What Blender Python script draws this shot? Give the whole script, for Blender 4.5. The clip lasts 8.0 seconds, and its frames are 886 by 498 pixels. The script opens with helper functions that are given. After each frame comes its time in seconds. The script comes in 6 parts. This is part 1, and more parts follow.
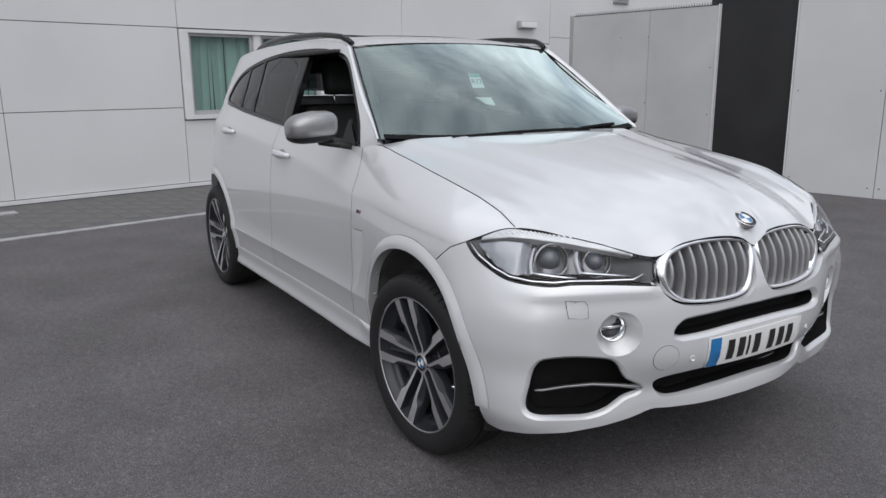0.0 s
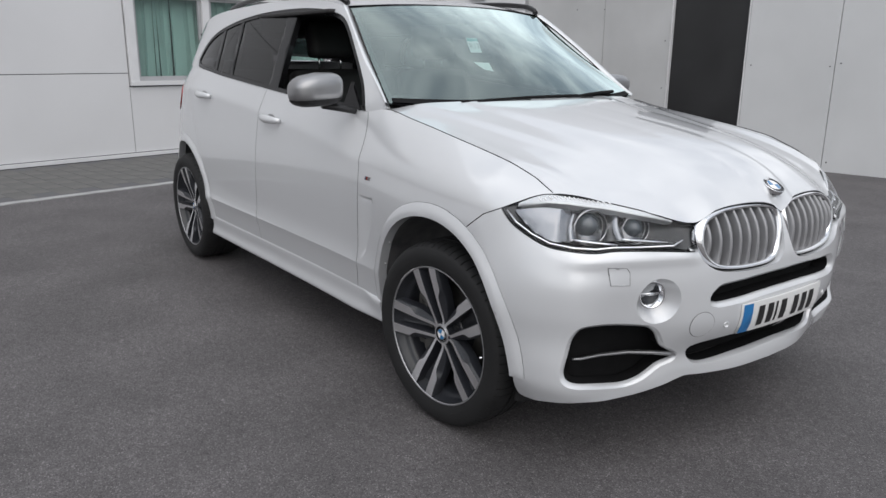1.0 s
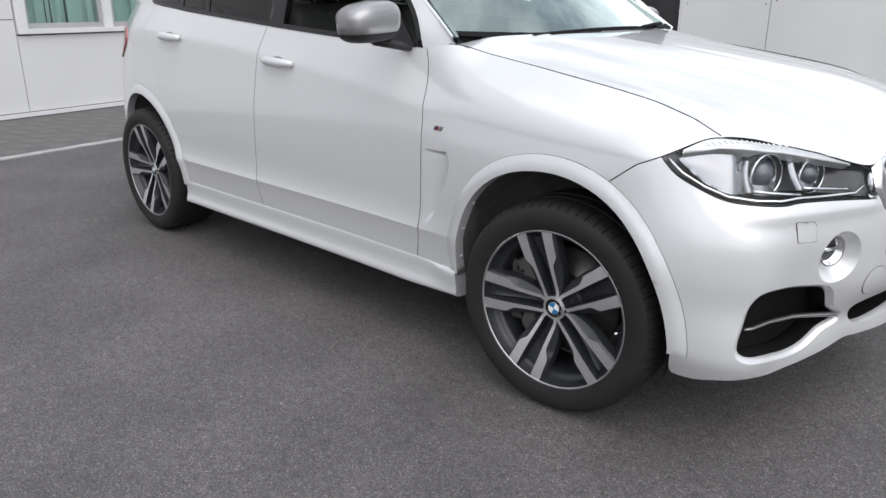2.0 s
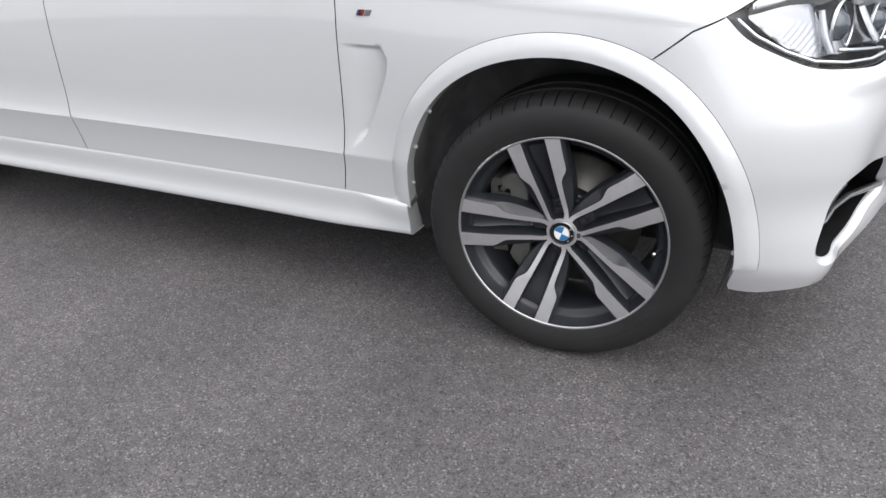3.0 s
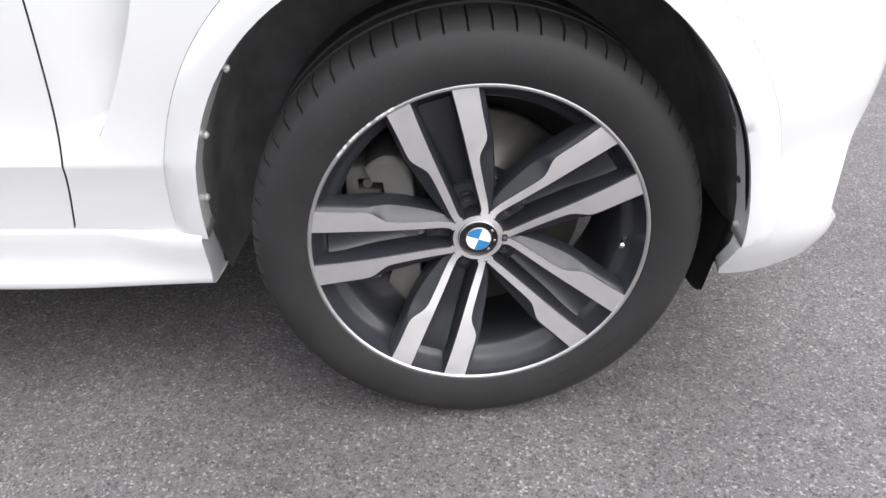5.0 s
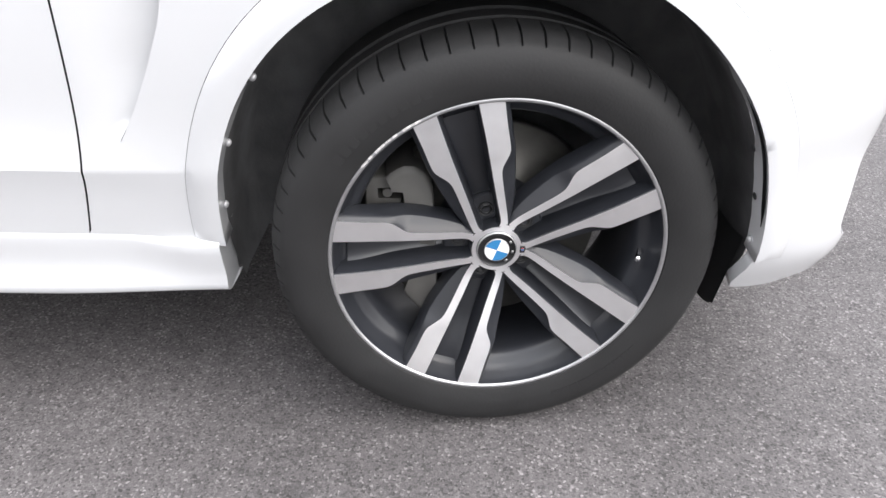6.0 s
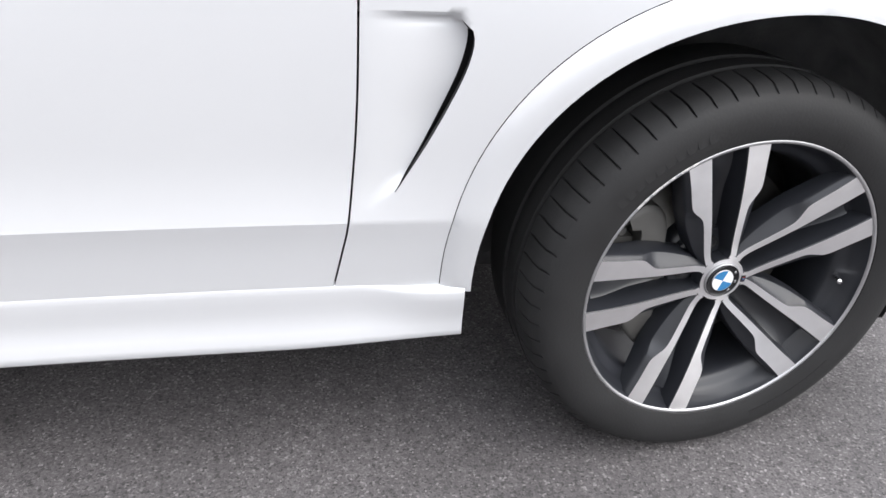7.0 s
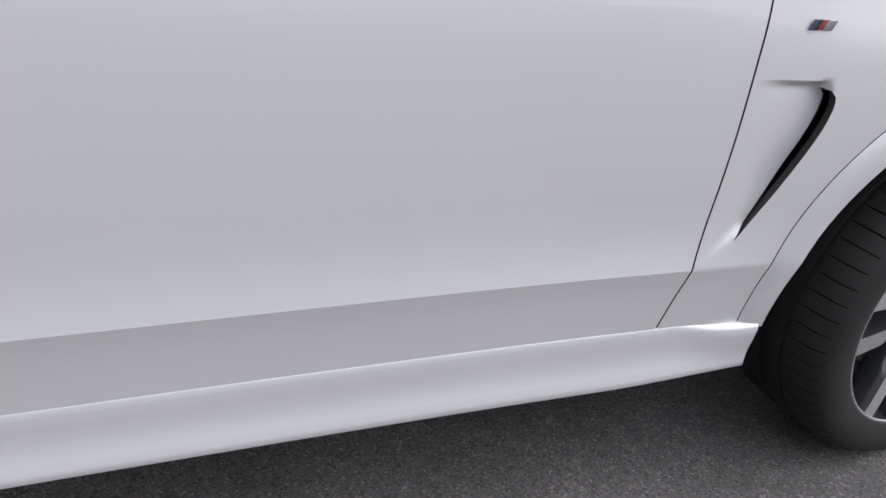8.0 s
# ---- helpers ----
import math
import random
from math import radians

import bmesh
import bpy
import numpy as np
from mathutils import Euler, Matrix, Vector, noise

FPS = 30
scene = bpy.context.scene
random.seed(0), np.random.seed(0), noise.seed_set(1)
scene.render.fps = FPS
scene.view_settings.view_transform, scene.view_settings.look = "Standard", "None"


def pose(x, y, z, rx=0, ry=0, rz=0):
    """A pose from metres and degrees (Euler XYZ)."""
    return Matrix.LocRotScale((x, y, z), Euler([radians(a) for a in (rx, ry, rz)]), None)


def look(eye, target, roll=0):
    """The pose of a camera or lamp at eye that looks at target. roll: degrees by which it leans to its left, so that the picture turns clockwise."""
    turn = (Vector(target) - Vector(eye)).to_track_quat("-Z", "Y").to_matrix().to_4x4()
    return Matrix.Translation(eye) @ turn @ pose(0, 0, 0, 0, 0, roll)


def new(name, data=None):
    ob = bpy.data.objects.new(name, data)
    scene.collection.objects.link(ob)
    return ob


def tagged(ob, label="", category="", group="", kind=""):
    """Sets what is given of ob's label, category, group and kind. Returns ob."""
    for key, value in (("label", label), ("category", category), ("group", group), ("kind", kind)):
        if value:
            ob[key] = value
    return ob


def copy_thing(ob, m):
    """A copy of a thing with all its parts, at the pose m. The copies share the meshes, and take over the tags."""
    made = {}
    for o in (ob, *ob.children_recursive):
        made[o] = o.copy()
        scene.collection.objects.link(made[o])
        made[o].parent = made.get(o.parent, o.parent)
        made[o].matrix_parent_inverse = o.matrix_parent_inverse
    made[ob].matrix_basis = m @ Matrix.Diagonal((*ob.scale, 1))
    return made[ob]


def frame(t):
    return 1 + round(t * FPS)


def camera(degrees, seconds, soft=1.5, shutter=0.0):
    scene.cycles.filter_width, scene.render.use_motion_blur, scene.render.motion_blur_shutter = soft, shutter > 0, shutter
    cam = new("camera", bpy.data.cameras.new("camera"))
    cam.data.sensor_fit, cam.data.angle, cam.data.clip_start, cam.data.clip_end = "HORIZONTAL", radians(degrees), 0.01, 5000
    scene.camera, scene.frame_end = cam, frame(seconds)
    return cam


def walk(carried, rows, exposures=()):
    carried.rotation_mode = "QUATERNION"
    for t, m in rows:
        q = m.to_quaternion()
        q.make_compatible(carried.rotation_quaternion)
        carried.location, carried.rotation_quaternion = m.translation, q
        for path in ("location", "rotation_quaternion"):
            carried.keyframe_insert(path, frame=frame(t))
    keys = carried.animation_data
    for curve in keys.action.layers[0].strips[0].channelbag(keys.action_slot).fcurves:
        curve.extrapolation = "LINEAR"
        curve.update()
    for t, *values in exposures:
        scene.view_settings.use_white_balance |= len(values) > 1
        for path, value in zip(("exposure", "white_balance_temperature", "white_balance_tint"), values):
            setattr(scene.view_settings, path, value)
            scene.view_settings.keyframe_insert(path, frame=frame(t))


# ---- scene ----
cam = camera(62.0, 8.0)
PATH = [
    (0, (2.394, -2.236, 1.442), (0.72, -1.235, 0.997), -0.4),
    (0.5, (2.348, -2.236, 1.44), (0.68, -1.235, 0.972), -0.3),
    (1, (2.144, -2.466, 1.398), (0.581, -1.328, 0.885), 0.6),
    (1.5, (1.789, -2.685, 1.364), (0.343, -1.454, 0.736), 0.7),
    (1.7, (1.591, -2.761, 1.343), (0.18, -1.484, 0.727), 1.2),
    (2.8, (0.696, -2.593, 1.244), (-0.277, -1.075, 0.378), -4.0),
    (3, (0.529, -2.528, 1.226), (-0.306, -0.974, 0.284), -3.3),
    (3.5, (0.212, -2.294, 1.09), (-0.186, -0.607, 0.092), -3.6),
    (4, (0.081, -2.071, 1.005), (-0.142, -0.363, -0.012), -3.5),
    (4.5, (-0.003, -1.943, 0.966), (-0.101, -0.236, -0.073), -1.7),
    (5.8, (-0.011, -1.941, 0.973), (-0.064, -0.233, -0.067), -1.2),
    (6, (-0.072, -1.94, 0.986), (-0.085, -0.232, -0.055), 0.3),
    (6.5, (-0.386, -1.892, 0.997), (-0.156, -0.201, -0.045), 3.8),
    (7, (-0.666, -1.911, 1.008), (-0.355, -0.191, 0.035), 2.8),
    (7.5, (-1.085, -1.81, 0.993), (-0.529, -0.125, 0.069), 3.7),
    (8, (-1.387, -1.772, 1.034), (-0.754, -0.105, 0.13), 5.4),
]
walk(cam, [(t, look(eye, target, roll)) for t, eye, target, roll in PATH],
     [(0.0, -0.10, 6350, 11), (1.0, 0.0, 6400, 10), (1.7, 0.28, 6430, 10), (2.8, 0.72, 6450, 10), (3.5, 1.10, 6500, 11), (4.5, 1.52, 6550, 11),
      (6.0, 1.62, 6550, 11), (6.5, 1.58, 6550, 11), (7.0, 1.38, 6450, 11), (7.5, 0.93, 6380, 12), (8.0, 0.54, 6350, 12)])

# ---- sky and light: a bright overcast afternoon ----
SUN_UP, SUN_WAY = 46.0, 120.0
world = bpy.data.worlds.new("overcast_sky")
scene.world = world
world.use_nodes = True
wn, wl = world.node_tree.nodes, world.node_tree.links
wn.clear()
sky = wn.new("ShaderNodeTexSky")
sky.sky_type = "NISHITA"
sky.sun_disc = False
sky.sun_elevation, sky.sun_rotation = radians(SUN_UP), radians(SUN_WAY)
sky.dust_density, sky.air_density = 3.0, 1.0
spot = wn.new("ShaderNodeTexCoord")
stretch = wn.new("ShaderNodeMapping")
stretch.inputs["Scale"].default_value = (1.0, 1.0, 1.5)
cloud = wn.new("ShaderNodeTexNoise")
cloud.inputs["Scale"].default_value, cloud.inputs["Detail"].default_value, cloud.inputs["Roughness"].default_value = 2.2, 6.0, 0.6
ramp = wn.new("ShaderNodeValToRGB")
ramp.color_ramp.elements[0].position, ramp.color_ramp.elements[0].color = 0.38, (3.4, 3.7, 4.2, 1)
ramp.color_ramp.elements[1].position, ramp.color_ramp.elements[1].color = 0.64, (11.0, 11.0, 11.0, 1)
mixed = wn.new("ShaderNodeMixRGB")
mixed.inputs["Fac"].default_value = 0.86
back = wn.new("ShaderNodeBackground")
back.inputs["Strength"].default_value = 0.150
out = wn.new("ShaderNodeOutputWorld")
wl.new(spot.outputs["Generated"], stretch.inputs["Vector"])
wl.new(stretch.outputs["Vector"], cloud.inputs["Vector"])
wl.new(cloud.outputs["Fac"], ramp.inputs["Fac"])
wl.new(sky.outputs["Color"], mixed.inputs["Color1"])
wl.new(ramp.outputs["Color"], mixed.inputs["Color2"])
# an overcast sky is brighter overhead than near the horizon
height = wn.new("ShaderNodeSeparateXYZ")
rise = wn.new("ShaderNodeMapRange")
rise.inputs["To Min"].default_value, rise.inputs["To Max"].default_value = 0.68, 1.25
lifted = wn.new("ShaderNodeVectorMath")
lifted.operation = "SCALE"
wl.new(spot.outputs["Generated"], height.inputs["Vector"])
wl.new(height.outputs["Z"], rise.inputs["Value"])
wl.new(mixed.outputs["Color"], lifted.inputs[0])
wl.new(rise.outputs["Result"], lifted.inputs["Scale"])
wl.new(lifted.outputs["Vector"], back.inputs["Color"])
wl.new(back.outputs["Background"], out.inputs["Surface"])
sun = new("sun", bpy.data.lights.new("sun", "SUN"))
sun.data.energy, sun.data.angle, sun.data.color = 1.15, radians(75), (1.0, 0.97, 0.93)
sun.rotation_euler = (radians(90 - SUN_UP), 0, radians(180 - SUN_WAY))

# ---- materials ----
def material(name, base, rough=0.5, metal=0.0, coat=0.0, noise_size=0.0, shade=0.0, bump=0.0, bump_size=400.0, spec=0.5):
    """A painted, metal, rubber or mineral surface with variation at two scales."""
    m = bpy.data.materials.new(name)
    m.use_nodes = True
    n, l = m.node_tree.nodes, m.node_tree.links
    b = n["Principled BSDF"]
    b.inputs["Base Color"].default_value = (*base, 1)
    b.inputs["Roughness"].default_value = rough
    b.inputs["Metallic"].default_value = metal
    b.inputs["Coat Weight"].default_value = coat
    b.inputs["Coat Roughness"].default_value = 0.03
    b.inputs["Specular IOR Level"].default_value = spec
    co = n.new("ShaderNodeTexCoord")
    if noise_size:
        big = n.new("ShaderNodeTexNoise")
        big.inputs["Scale"].default_value, big.inputs["Detail"].default_value = noise_size, 5.0
        l.new(co.outputs["Object"], big.inputs["Vector"])
        r = n.new("ShaderNodeValToRGB")
        r.color_ramp.elements[0].position, r.color_ramp.elements[1].position = 0.3, 0.7
        r.color_ramp.elements[0].color = (*[c * (1 - shade) for c in base], 1)
        r.color_ramp.elements[1].color = (*[min(c * (1 + shade * 0.6), 1) for c in base], 1)
        l.new(big.outputs["Fac"], r.inputs["Fac"])
        l.new(r.outputs["Color"], b.inputs["Base Color"])
        rr = n.new("ShaderNodeMapRange")
        rr.inputs["To Min"].default_value, rr.inputs["To Max"].default_value = rough * 0.8, min(rough * 1.2, 1)
        l.new(big.outputs["Fac"], rr.inputs["Value"])
        l.new(rr.outputs["Result"], b.inputs["Roughness"])
    if bump:
        fine = n.new("ShaderNodeTexNoise")
        fine.inputs["Scale"].default_value, fine.inputs["Detail"].default_value = bump_size, 3.0
        l.new(co.outputs["Object"], fine.inputs["Vector"])
        bp = n.new("ShaderNodeBump")
        bp.inputs["Strength"].default_value, bp.inputs["Distance"].default_value = bump, 0.002
        l.new(fine.outputs["Fac"], bp.inputs["Height"])
        l.new(bp.outputs["Normal"], b.inputs["Normal"])
    return m


def clear_glass(name, tint, gloss=1.0, ior=1.5, sheen=(1, 1, 1), rough=0.02):
    """A thin pane: tinted see-through with a glossy face."""
    m = bpy.data.materials.new(name)
    m.use_nodes = True
    n, l = m.node_tree.nodes, m.node_tree.links
    n.clear()
    o = n.new("ShaderNodeOutputMaterial")
    mix = n.new("ShaderNodeMixShader")
    t = n.new("ShaderNodeBsdfTransparent")
    t.inputs["Color"].default_value = (*tint, 1)
    g = n.new("ShaderNodeBsdfGlossy")
    g.inputs["Roughness"].default_value = rough
    g.inputs["Color"].default_value = (*sheen, 1)
    f = n.new("ShaderNodeLayerWeight")
    f.inputs["Blend"].default_value = 0.5
    steep = n.new("ShaderNodeMath")
    steep.operation = "POWER"
    steep.inputs[1].default_value = 5.0
    base = ((ior - 1) / (ior + 1)) ** 2
    k = n.new("ShaderNodeMapRange")
    k.inputs["To Min"].default_value, k.inputs["To Max"].default_value = base * gloss, gloss
    l.new(f.outputs["Facing"], steep.inputs[0])
    l.new(steep.outputs["Value"], k.inputs["Value"])
    l.new(k.outputs["Result"], mix.inputs["Fac"])
    l.new(t.outputs["BSDF"], mix.inputs[1])
    l.new(g.outputs["BSDF"], mix.inputs[2])
    l.new(mix.outputs["Shader"], o.inputs["Surface"])
    return m


def asphalt_material():
    m = bpy.data.materials.new("asphalt")
    m.use_nodes = True
    n, l = m.node_tree.nodes, m.node_tree.links
    b = n["Principled BSDF"]
    co = n.new("ShaderNodeTexCoord")

    def tex(kind, scale, detail=4.0):
        x = n.new(kind)
        x.inputs["Scale"].default_value = scale
        if "Detail" in x.inputs:
            x.inputs["Detail"].default_value = detail
        l.new(co.outputs["Object"], x.inputs["Vector"])
        return x
    stones = tex("ShaderNodeTexVoronoi", 240.0, 0.0)
    grit = tex("ShaderNodeTexNoise", 330.0, 4.0)
    patch = tex("ShaderNodeTexNoise", 1.8, 7.0)
    worn = tex("ShaderNodeTexNoise", 24.0, 5.0)
    r = n.new("ShaderNodeValToRGB")
    for place, grey in ((0.02, 0.040), (0.14, 0.062), (0.35, 0.082), (0.80, 0.106), (0.93, 0.134), (0.99, 0.205)):
        e = r.color_ramp.elements.new(place)
        e.color = (grey * 1.085, grey * 1.01, grey * 1.03, 1)
    r.color_ramp.elements.remove(r.color_ramp.elements[0])
    r.color_ramp.elements.remove(r.color_ramp.elements[-1])
    sep = n.new("ShaderNodeSeparateColor")
    l.new(stones.outputs["Color"], sep.inputs["Color"])
    l.new(sep.outputs["Red"], r.inputs["Fac"])
    fine = n.new("ShaderNodeMapRange")
    fine.inputs["From Min"].default_value, fine.inputs["From Max"].default_value = 0.3, 0.7
    fine.inputs["To Min"].default_value, fine.inputs["To Max"].default_value = 0.70, 1.30
    l.new(grit.outputs["Fac"], fine.inputs["Value"])
    tone = n.new("ShaderNodeMapRange")
    tone.inputs["From Min"].default_value, tone.inputs["From Max"].default_value = 0.3, 0.7
    tone.inputs["To Min"].default_value, tone.inputs["To Max"].default_value = 0.79, 1.13
    l.new(patch.outputs["Fac"], tone.inputs["Value"])
    tone2 = n.new("ShaderNodeMapRange")
    tone2.inputs["From Min"].default_value, tone2.inputs["From Max"].default_value = 0.3, 0.7
    tone2.inputs["To Min"].default_value, tone2.inputs["To Max"].default_value = 0.86, 1.14
    l.new(worn.outputs["Fac"], tone2.inputs["Value"])
    mul = n.new("ShaderNodeMath")
    mul.operation = "MULTIPLY"
    l.new(tone.outputs["Result"], mul.inputs[0])
    l.new(tone2.outputs["Result"], mul.inputs[1])
    mul2 = n.new("ShaderNodeMath")
    mul2.operation = "MULTIPLY"
    l.new(mul.outputs["Value"], mul2.inputs[0])
    l.new(fine.outputs["Result"], mul2.inputs[1])
    scale = n.new("ShaderNodeVectorMath")
    scale.operation = "SCALE"
    l.new(r.outputs["Color"], scale.inputs[0])
    l.new(mul2.outputs["Value"], scale.inputs["Scale"])
    l.new(scale.outputs["Vector"], b.inputs["Base Color"])
    b.inputs["Roughness"].default_value = 0.72
    b.inputs["Specular IOR Level"].default_value = 0.45
    bp = n.new("ShaderNodeBump")
    bp.inputs["Strength"].default_value, bp.inputs["Distance"].default_value = 0.9, 0.0018
    l.new(grit.outputs["Fac"], bp.inputs["Height"])
    l.new(bp.outputs["Normal"], b.inputs["Normal"])
    return m


M_PAINT = material("pearl_white_paint", (0.62, 0.63, 0.645), 0.30, 0.18, 1.0, bump=0.012, bump_size=900.0)
M_PAINT.node_tree.nodes["Principled BSDF"].inputs["Coat IOR"].default_value = 1.75
M_SILVER = material("silver_mirror_paint", (0.30, 0.30, 0.305), 0.32, 0.8, 0.6, 8.0, 0.05)
M_BLACK = material("black_plastic", (0.016, 0.016, 0.017), 0.5, noise_size=20.0, shade=0.2, bump=0.15)
M_GLOSSBLACK = material("gloss_black_trim", (0.010, 0.010, 0.011), 0.22, spec=0.35)
M_LINER = material("wheel_arch_liner_felt", (0.100, 0.100, 0.103), 0.9, noise_size=12.0, shade=0.4, bump=0.5, bump_size=150.0)
M_LAMPGREY = material("lamp_housing_grey", (0.030, 0.031, 0.034), 0.20, noise_size=30.0, shade=0.1)
# near-black holding the darkness of unlit hollows in its colour; on wipers too
M_VOID = material("unlit_black", (0.008, 0.008, 0.0085), 0.8, noise_size=40.0, shade=0.3, spec=0.12)
M_CHROME = material("chrome", (0.82, 0.82, 0.83), 0.07, 1.0, noise_size=20.0, shade=0.03)
M_SATIN = material("satin_silver_slats", (0.33, 0.33, 0.34), 0.48, 0.5, noise_size=30.0, shade=0.06)
M_TYRE = material("tyre_rubber", (0.014, 0.014, 0.0145), 0.66, noise_size=14.0, shade=0.25, bump=0.2, bump_size=220.0, spec=0.35)
M_ALLOY = material("machined_alloy_face", (0.90, 0.90, 0.91), 0.31, 0.96, 0.10, noise_size=25.0, shade=0.05)
# turning marks round the axle stretch its gloss across the spokes
an_, al_ = M_ALLOY.node_tree.nodes, M_ALLOY.node_tree.links
spin = an_.new("ShaderNodeVectorMath")
spin.operation = "CROSS_PRODUCT"
spin.inputs[0].default_value = (0, 1, 0)
spot_ = an_.new("ShaderNodeTexCoord")
turned = an_.new("ShaderNodeVectorTransform")
turned.vector_type, turned.convert_from, turned.convert_to = "VECTOR", "OBJECT", "WORLD"
al_.new(spot_.outputs["Object"], spin.inputs[1])
al_.new(spin.outputs["Vector"], turned.inputs["Vector"])
al_.new(turned.outputs["Vector"], an_["Principled BSDF"].inputs["Tangent"])
an_["Principled BSDF"].inputs["Anisotropic"].default_value = 0.82
an_["Principled BSDF"].inputs["Anisotropic Rotation"].default_value = 0.25
M_ALLOYDARK = material("dark_grey_alloy", (0.021, 0.0225, 0.027), 0.34, 0.0, 0.15, noise_size=10.0, shade=0.15, spec=0.4)
M_SCUFF = material("scraped_bare_metal", (0.62, 0.61, 0.60), 0.65, 0.5, noise_size=300.0, shade=0.35, bump=0.4, bump_size=900.0)
M_DISC = material("brake_disc_steel", (0.15, 0.145, 0.135), 0.42, 0.8, noise_size=30.0, shade=0.2)
M_CALIPER = material("grey_caliper_paint", (0.105, 0.102, 0.096), 0.55, 0.2, noise_size=15.0, shade=0.2)
M_BLUE = material("roundel_blue", (0.02, 0.16, 0.36), 0.25, coat=0.8)
M_WHITE = material("roundel_white", (0.80, 0.80, 0.80), 0.25, coat=0.8)
M_PLATE = material("number_plate_white", (0.74, 0.74, 0.73), 0.35, noise_size=20.0, shade=0.03)
M_PLATEBLUE = material("number_plate_blue", (0.02, 0.17, 0.42), 0.35)
M_INK = material("number_plate_ink", (0.015, 0.015, 0.015), 0.4)
M_RED = material("tail_lamp_red", (0.30, 0.015, 0.012), 0.12, coat=1.0)
M_REFLECT = material("ribbed_reflector", (0.30, 0.305, 0.32), 0.16, 0.9, bump=0.3, bump_size=60.0)
M_BOWL = material("lamp_bowl_metal", (0.20, 0.205, 0.215), 0.22, 0.8, noise_size=25.0, shade=0.2)
M_STRIP = material("clear_light_guide", (0.60, 0.61, 0.62), 0.2, 0.3, 0.6, noise_size=60.0, shade=0.1)
M_LIP = material("turned_rim_lip", (0.44, 0.44, 0.45), 0.40, 0.9, noise_size=25.0, shade=0.08)
M_PROJECTOR = material("projector_glass", (0.035, 0.045, 0.055), 0.05, 0.0, 1.0)
M_FABRIC = material("dark_interior_leather", (0.022, 0.021, 0.021), 0.6, noise_size=15.0, shade=0.3, bump=0.2)
M_PAPER = material("card_paper", (0.72, 0.74, 0.73), 0.7)
M_BADGE = material("badge_violet", (0.05, 0.055, 0.13), 0.35)
M_TEAL = material("teal_print", (0.05, 0.35, 0.33), 0.6)
M_GLASS = clear_glass("windscreen_glass", (0.55, 0.70, 0.67), 3.7, 1.55, (0.86, 1.0, 0.975))
M_TINT = clear_glass("privacy_glass", (0.06, 0.06, 0.065), 1.0, 1.5)
M_LENS = clear_glass("lamp_lens", (0.93, 0.94, 0.95), 0.6, 1.40, rough=0.03)
M_SIDE = clear_glass("front_door_glass", (0.12, 0.14, 0.14), 1.0, 1.5)
M_PANE = clear_glass("window_pane", (0.72, 0.80, 0.78), 1.0, 1.5)
M_ASPHALT = asphalt_material()
M_WALL = material("white_wall_panel", (0.63, 0.63, 0.64), 0.42, noise_size=0.7, shade=0.05, bump=0.05, bump_size=60.0)
M_FENCE = material("painted_hoarding", (0.590, 0.598, 0.605), 0.5, noise_size=0.9, shade=0.07, bump=0.08, bump_size=40.0)
# darker grey for the hoarding boards between the corner post and the gate
M_FENCEDARK = material("darker_hoarding", (0.485, 0.488, 0.490), 0.6, noise_size=1.4, shade=0.10, bump=0.12, bump_size=40.0)
M_JOINT = material("joint_shadow_gap", (0.10, 0.10, 0.105), 0.8)
M_DARKDOOR = material("black_door_sheet", (0.016, 0.016, 0.017), 0.45, noise_size=1.5, shade=0.4)
M_FRAME = material("window_frame_white", (0.66, 0.66, 0.67), 0.4, noise_size=6.0, shade=0.05)
M_BLIND = material("teal_blind_fabric", (0.64, 0.75, 0.725), 0.8, noise_size=5.0, shade=0.10)
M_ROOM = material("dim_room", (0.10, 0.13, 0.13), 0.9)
M_PAVER = material("grey_block_paving", (0.126, 0.124, 0.119), 0.85, noise_size=2.5, shade=0.25, bump=0.5, bump_size=160.0)
M_LINE = material("pale_kerb_line", (0.36, 0.36, 0.36), 0.7, noise_size=8.0, shade=0.25, bump=0.3, bump_size=120.0)
M_IRON = material("cast_iron", (0.034, 0.030, 0.027), 0.55, 0.6, noise_size=20.0, shade=0.35, bump=0.5, bump_size=120.0)
M_TRIMGREY = material("grey_metal_trim", (0.42, 0.42, 0.43), 0.4, 0.3, noise_size=8.0, shade=0.08)

# ---- shape of the car's skin ----
# x runs to the car's nose (0 at the front axle), w is the distance from its middle plane, z is up.
def spline(knots):
    """A smooth curve through (t, value) knots, flat beyond the ends of its slopes."""
    ts = [k[0] for k in knots]
    vs = [k[1] for k in knots]
    n = len(ts)
    ms = []
    for i in range(n):
        a, b = max(i - 1, 0), min(i + 1, n - 1)
        ms.append((vs[b] - vs[a]) / (ts[b] - ts[a]))

    def at(t):
        if t <= ts[0]:
            return vs[0] + ms[0] * (t - ts[0])
        if t >= ts[-1]:
            return vs[-1] + ms[-1] * (t - ts[-1])
        lo, hi = 0, n - 1
        while hi - lo > 1:
            mid = (lo + hi) // 2
            lo, hi = (mid, hi) if ts[mid] <= t else (lo, mid)
        h = ts[hi] - ts[lo]
        q = (t - ts[lo]) / h
        return ((1 + 2 * q) * (1 - q) ** 2 * vs[lo] + q * (1 - q) ** 2 * h * ms[lo]
                + q * q * (3 - 2 * q) * vs[hi] + q * q * (q - 1) * h * ms[hi])
    return at


def smooth(a, b, t):
    q = min(max((t - a) / (b - a), 0.0), 1.0)
    return q * q * (3 - 2 * q)


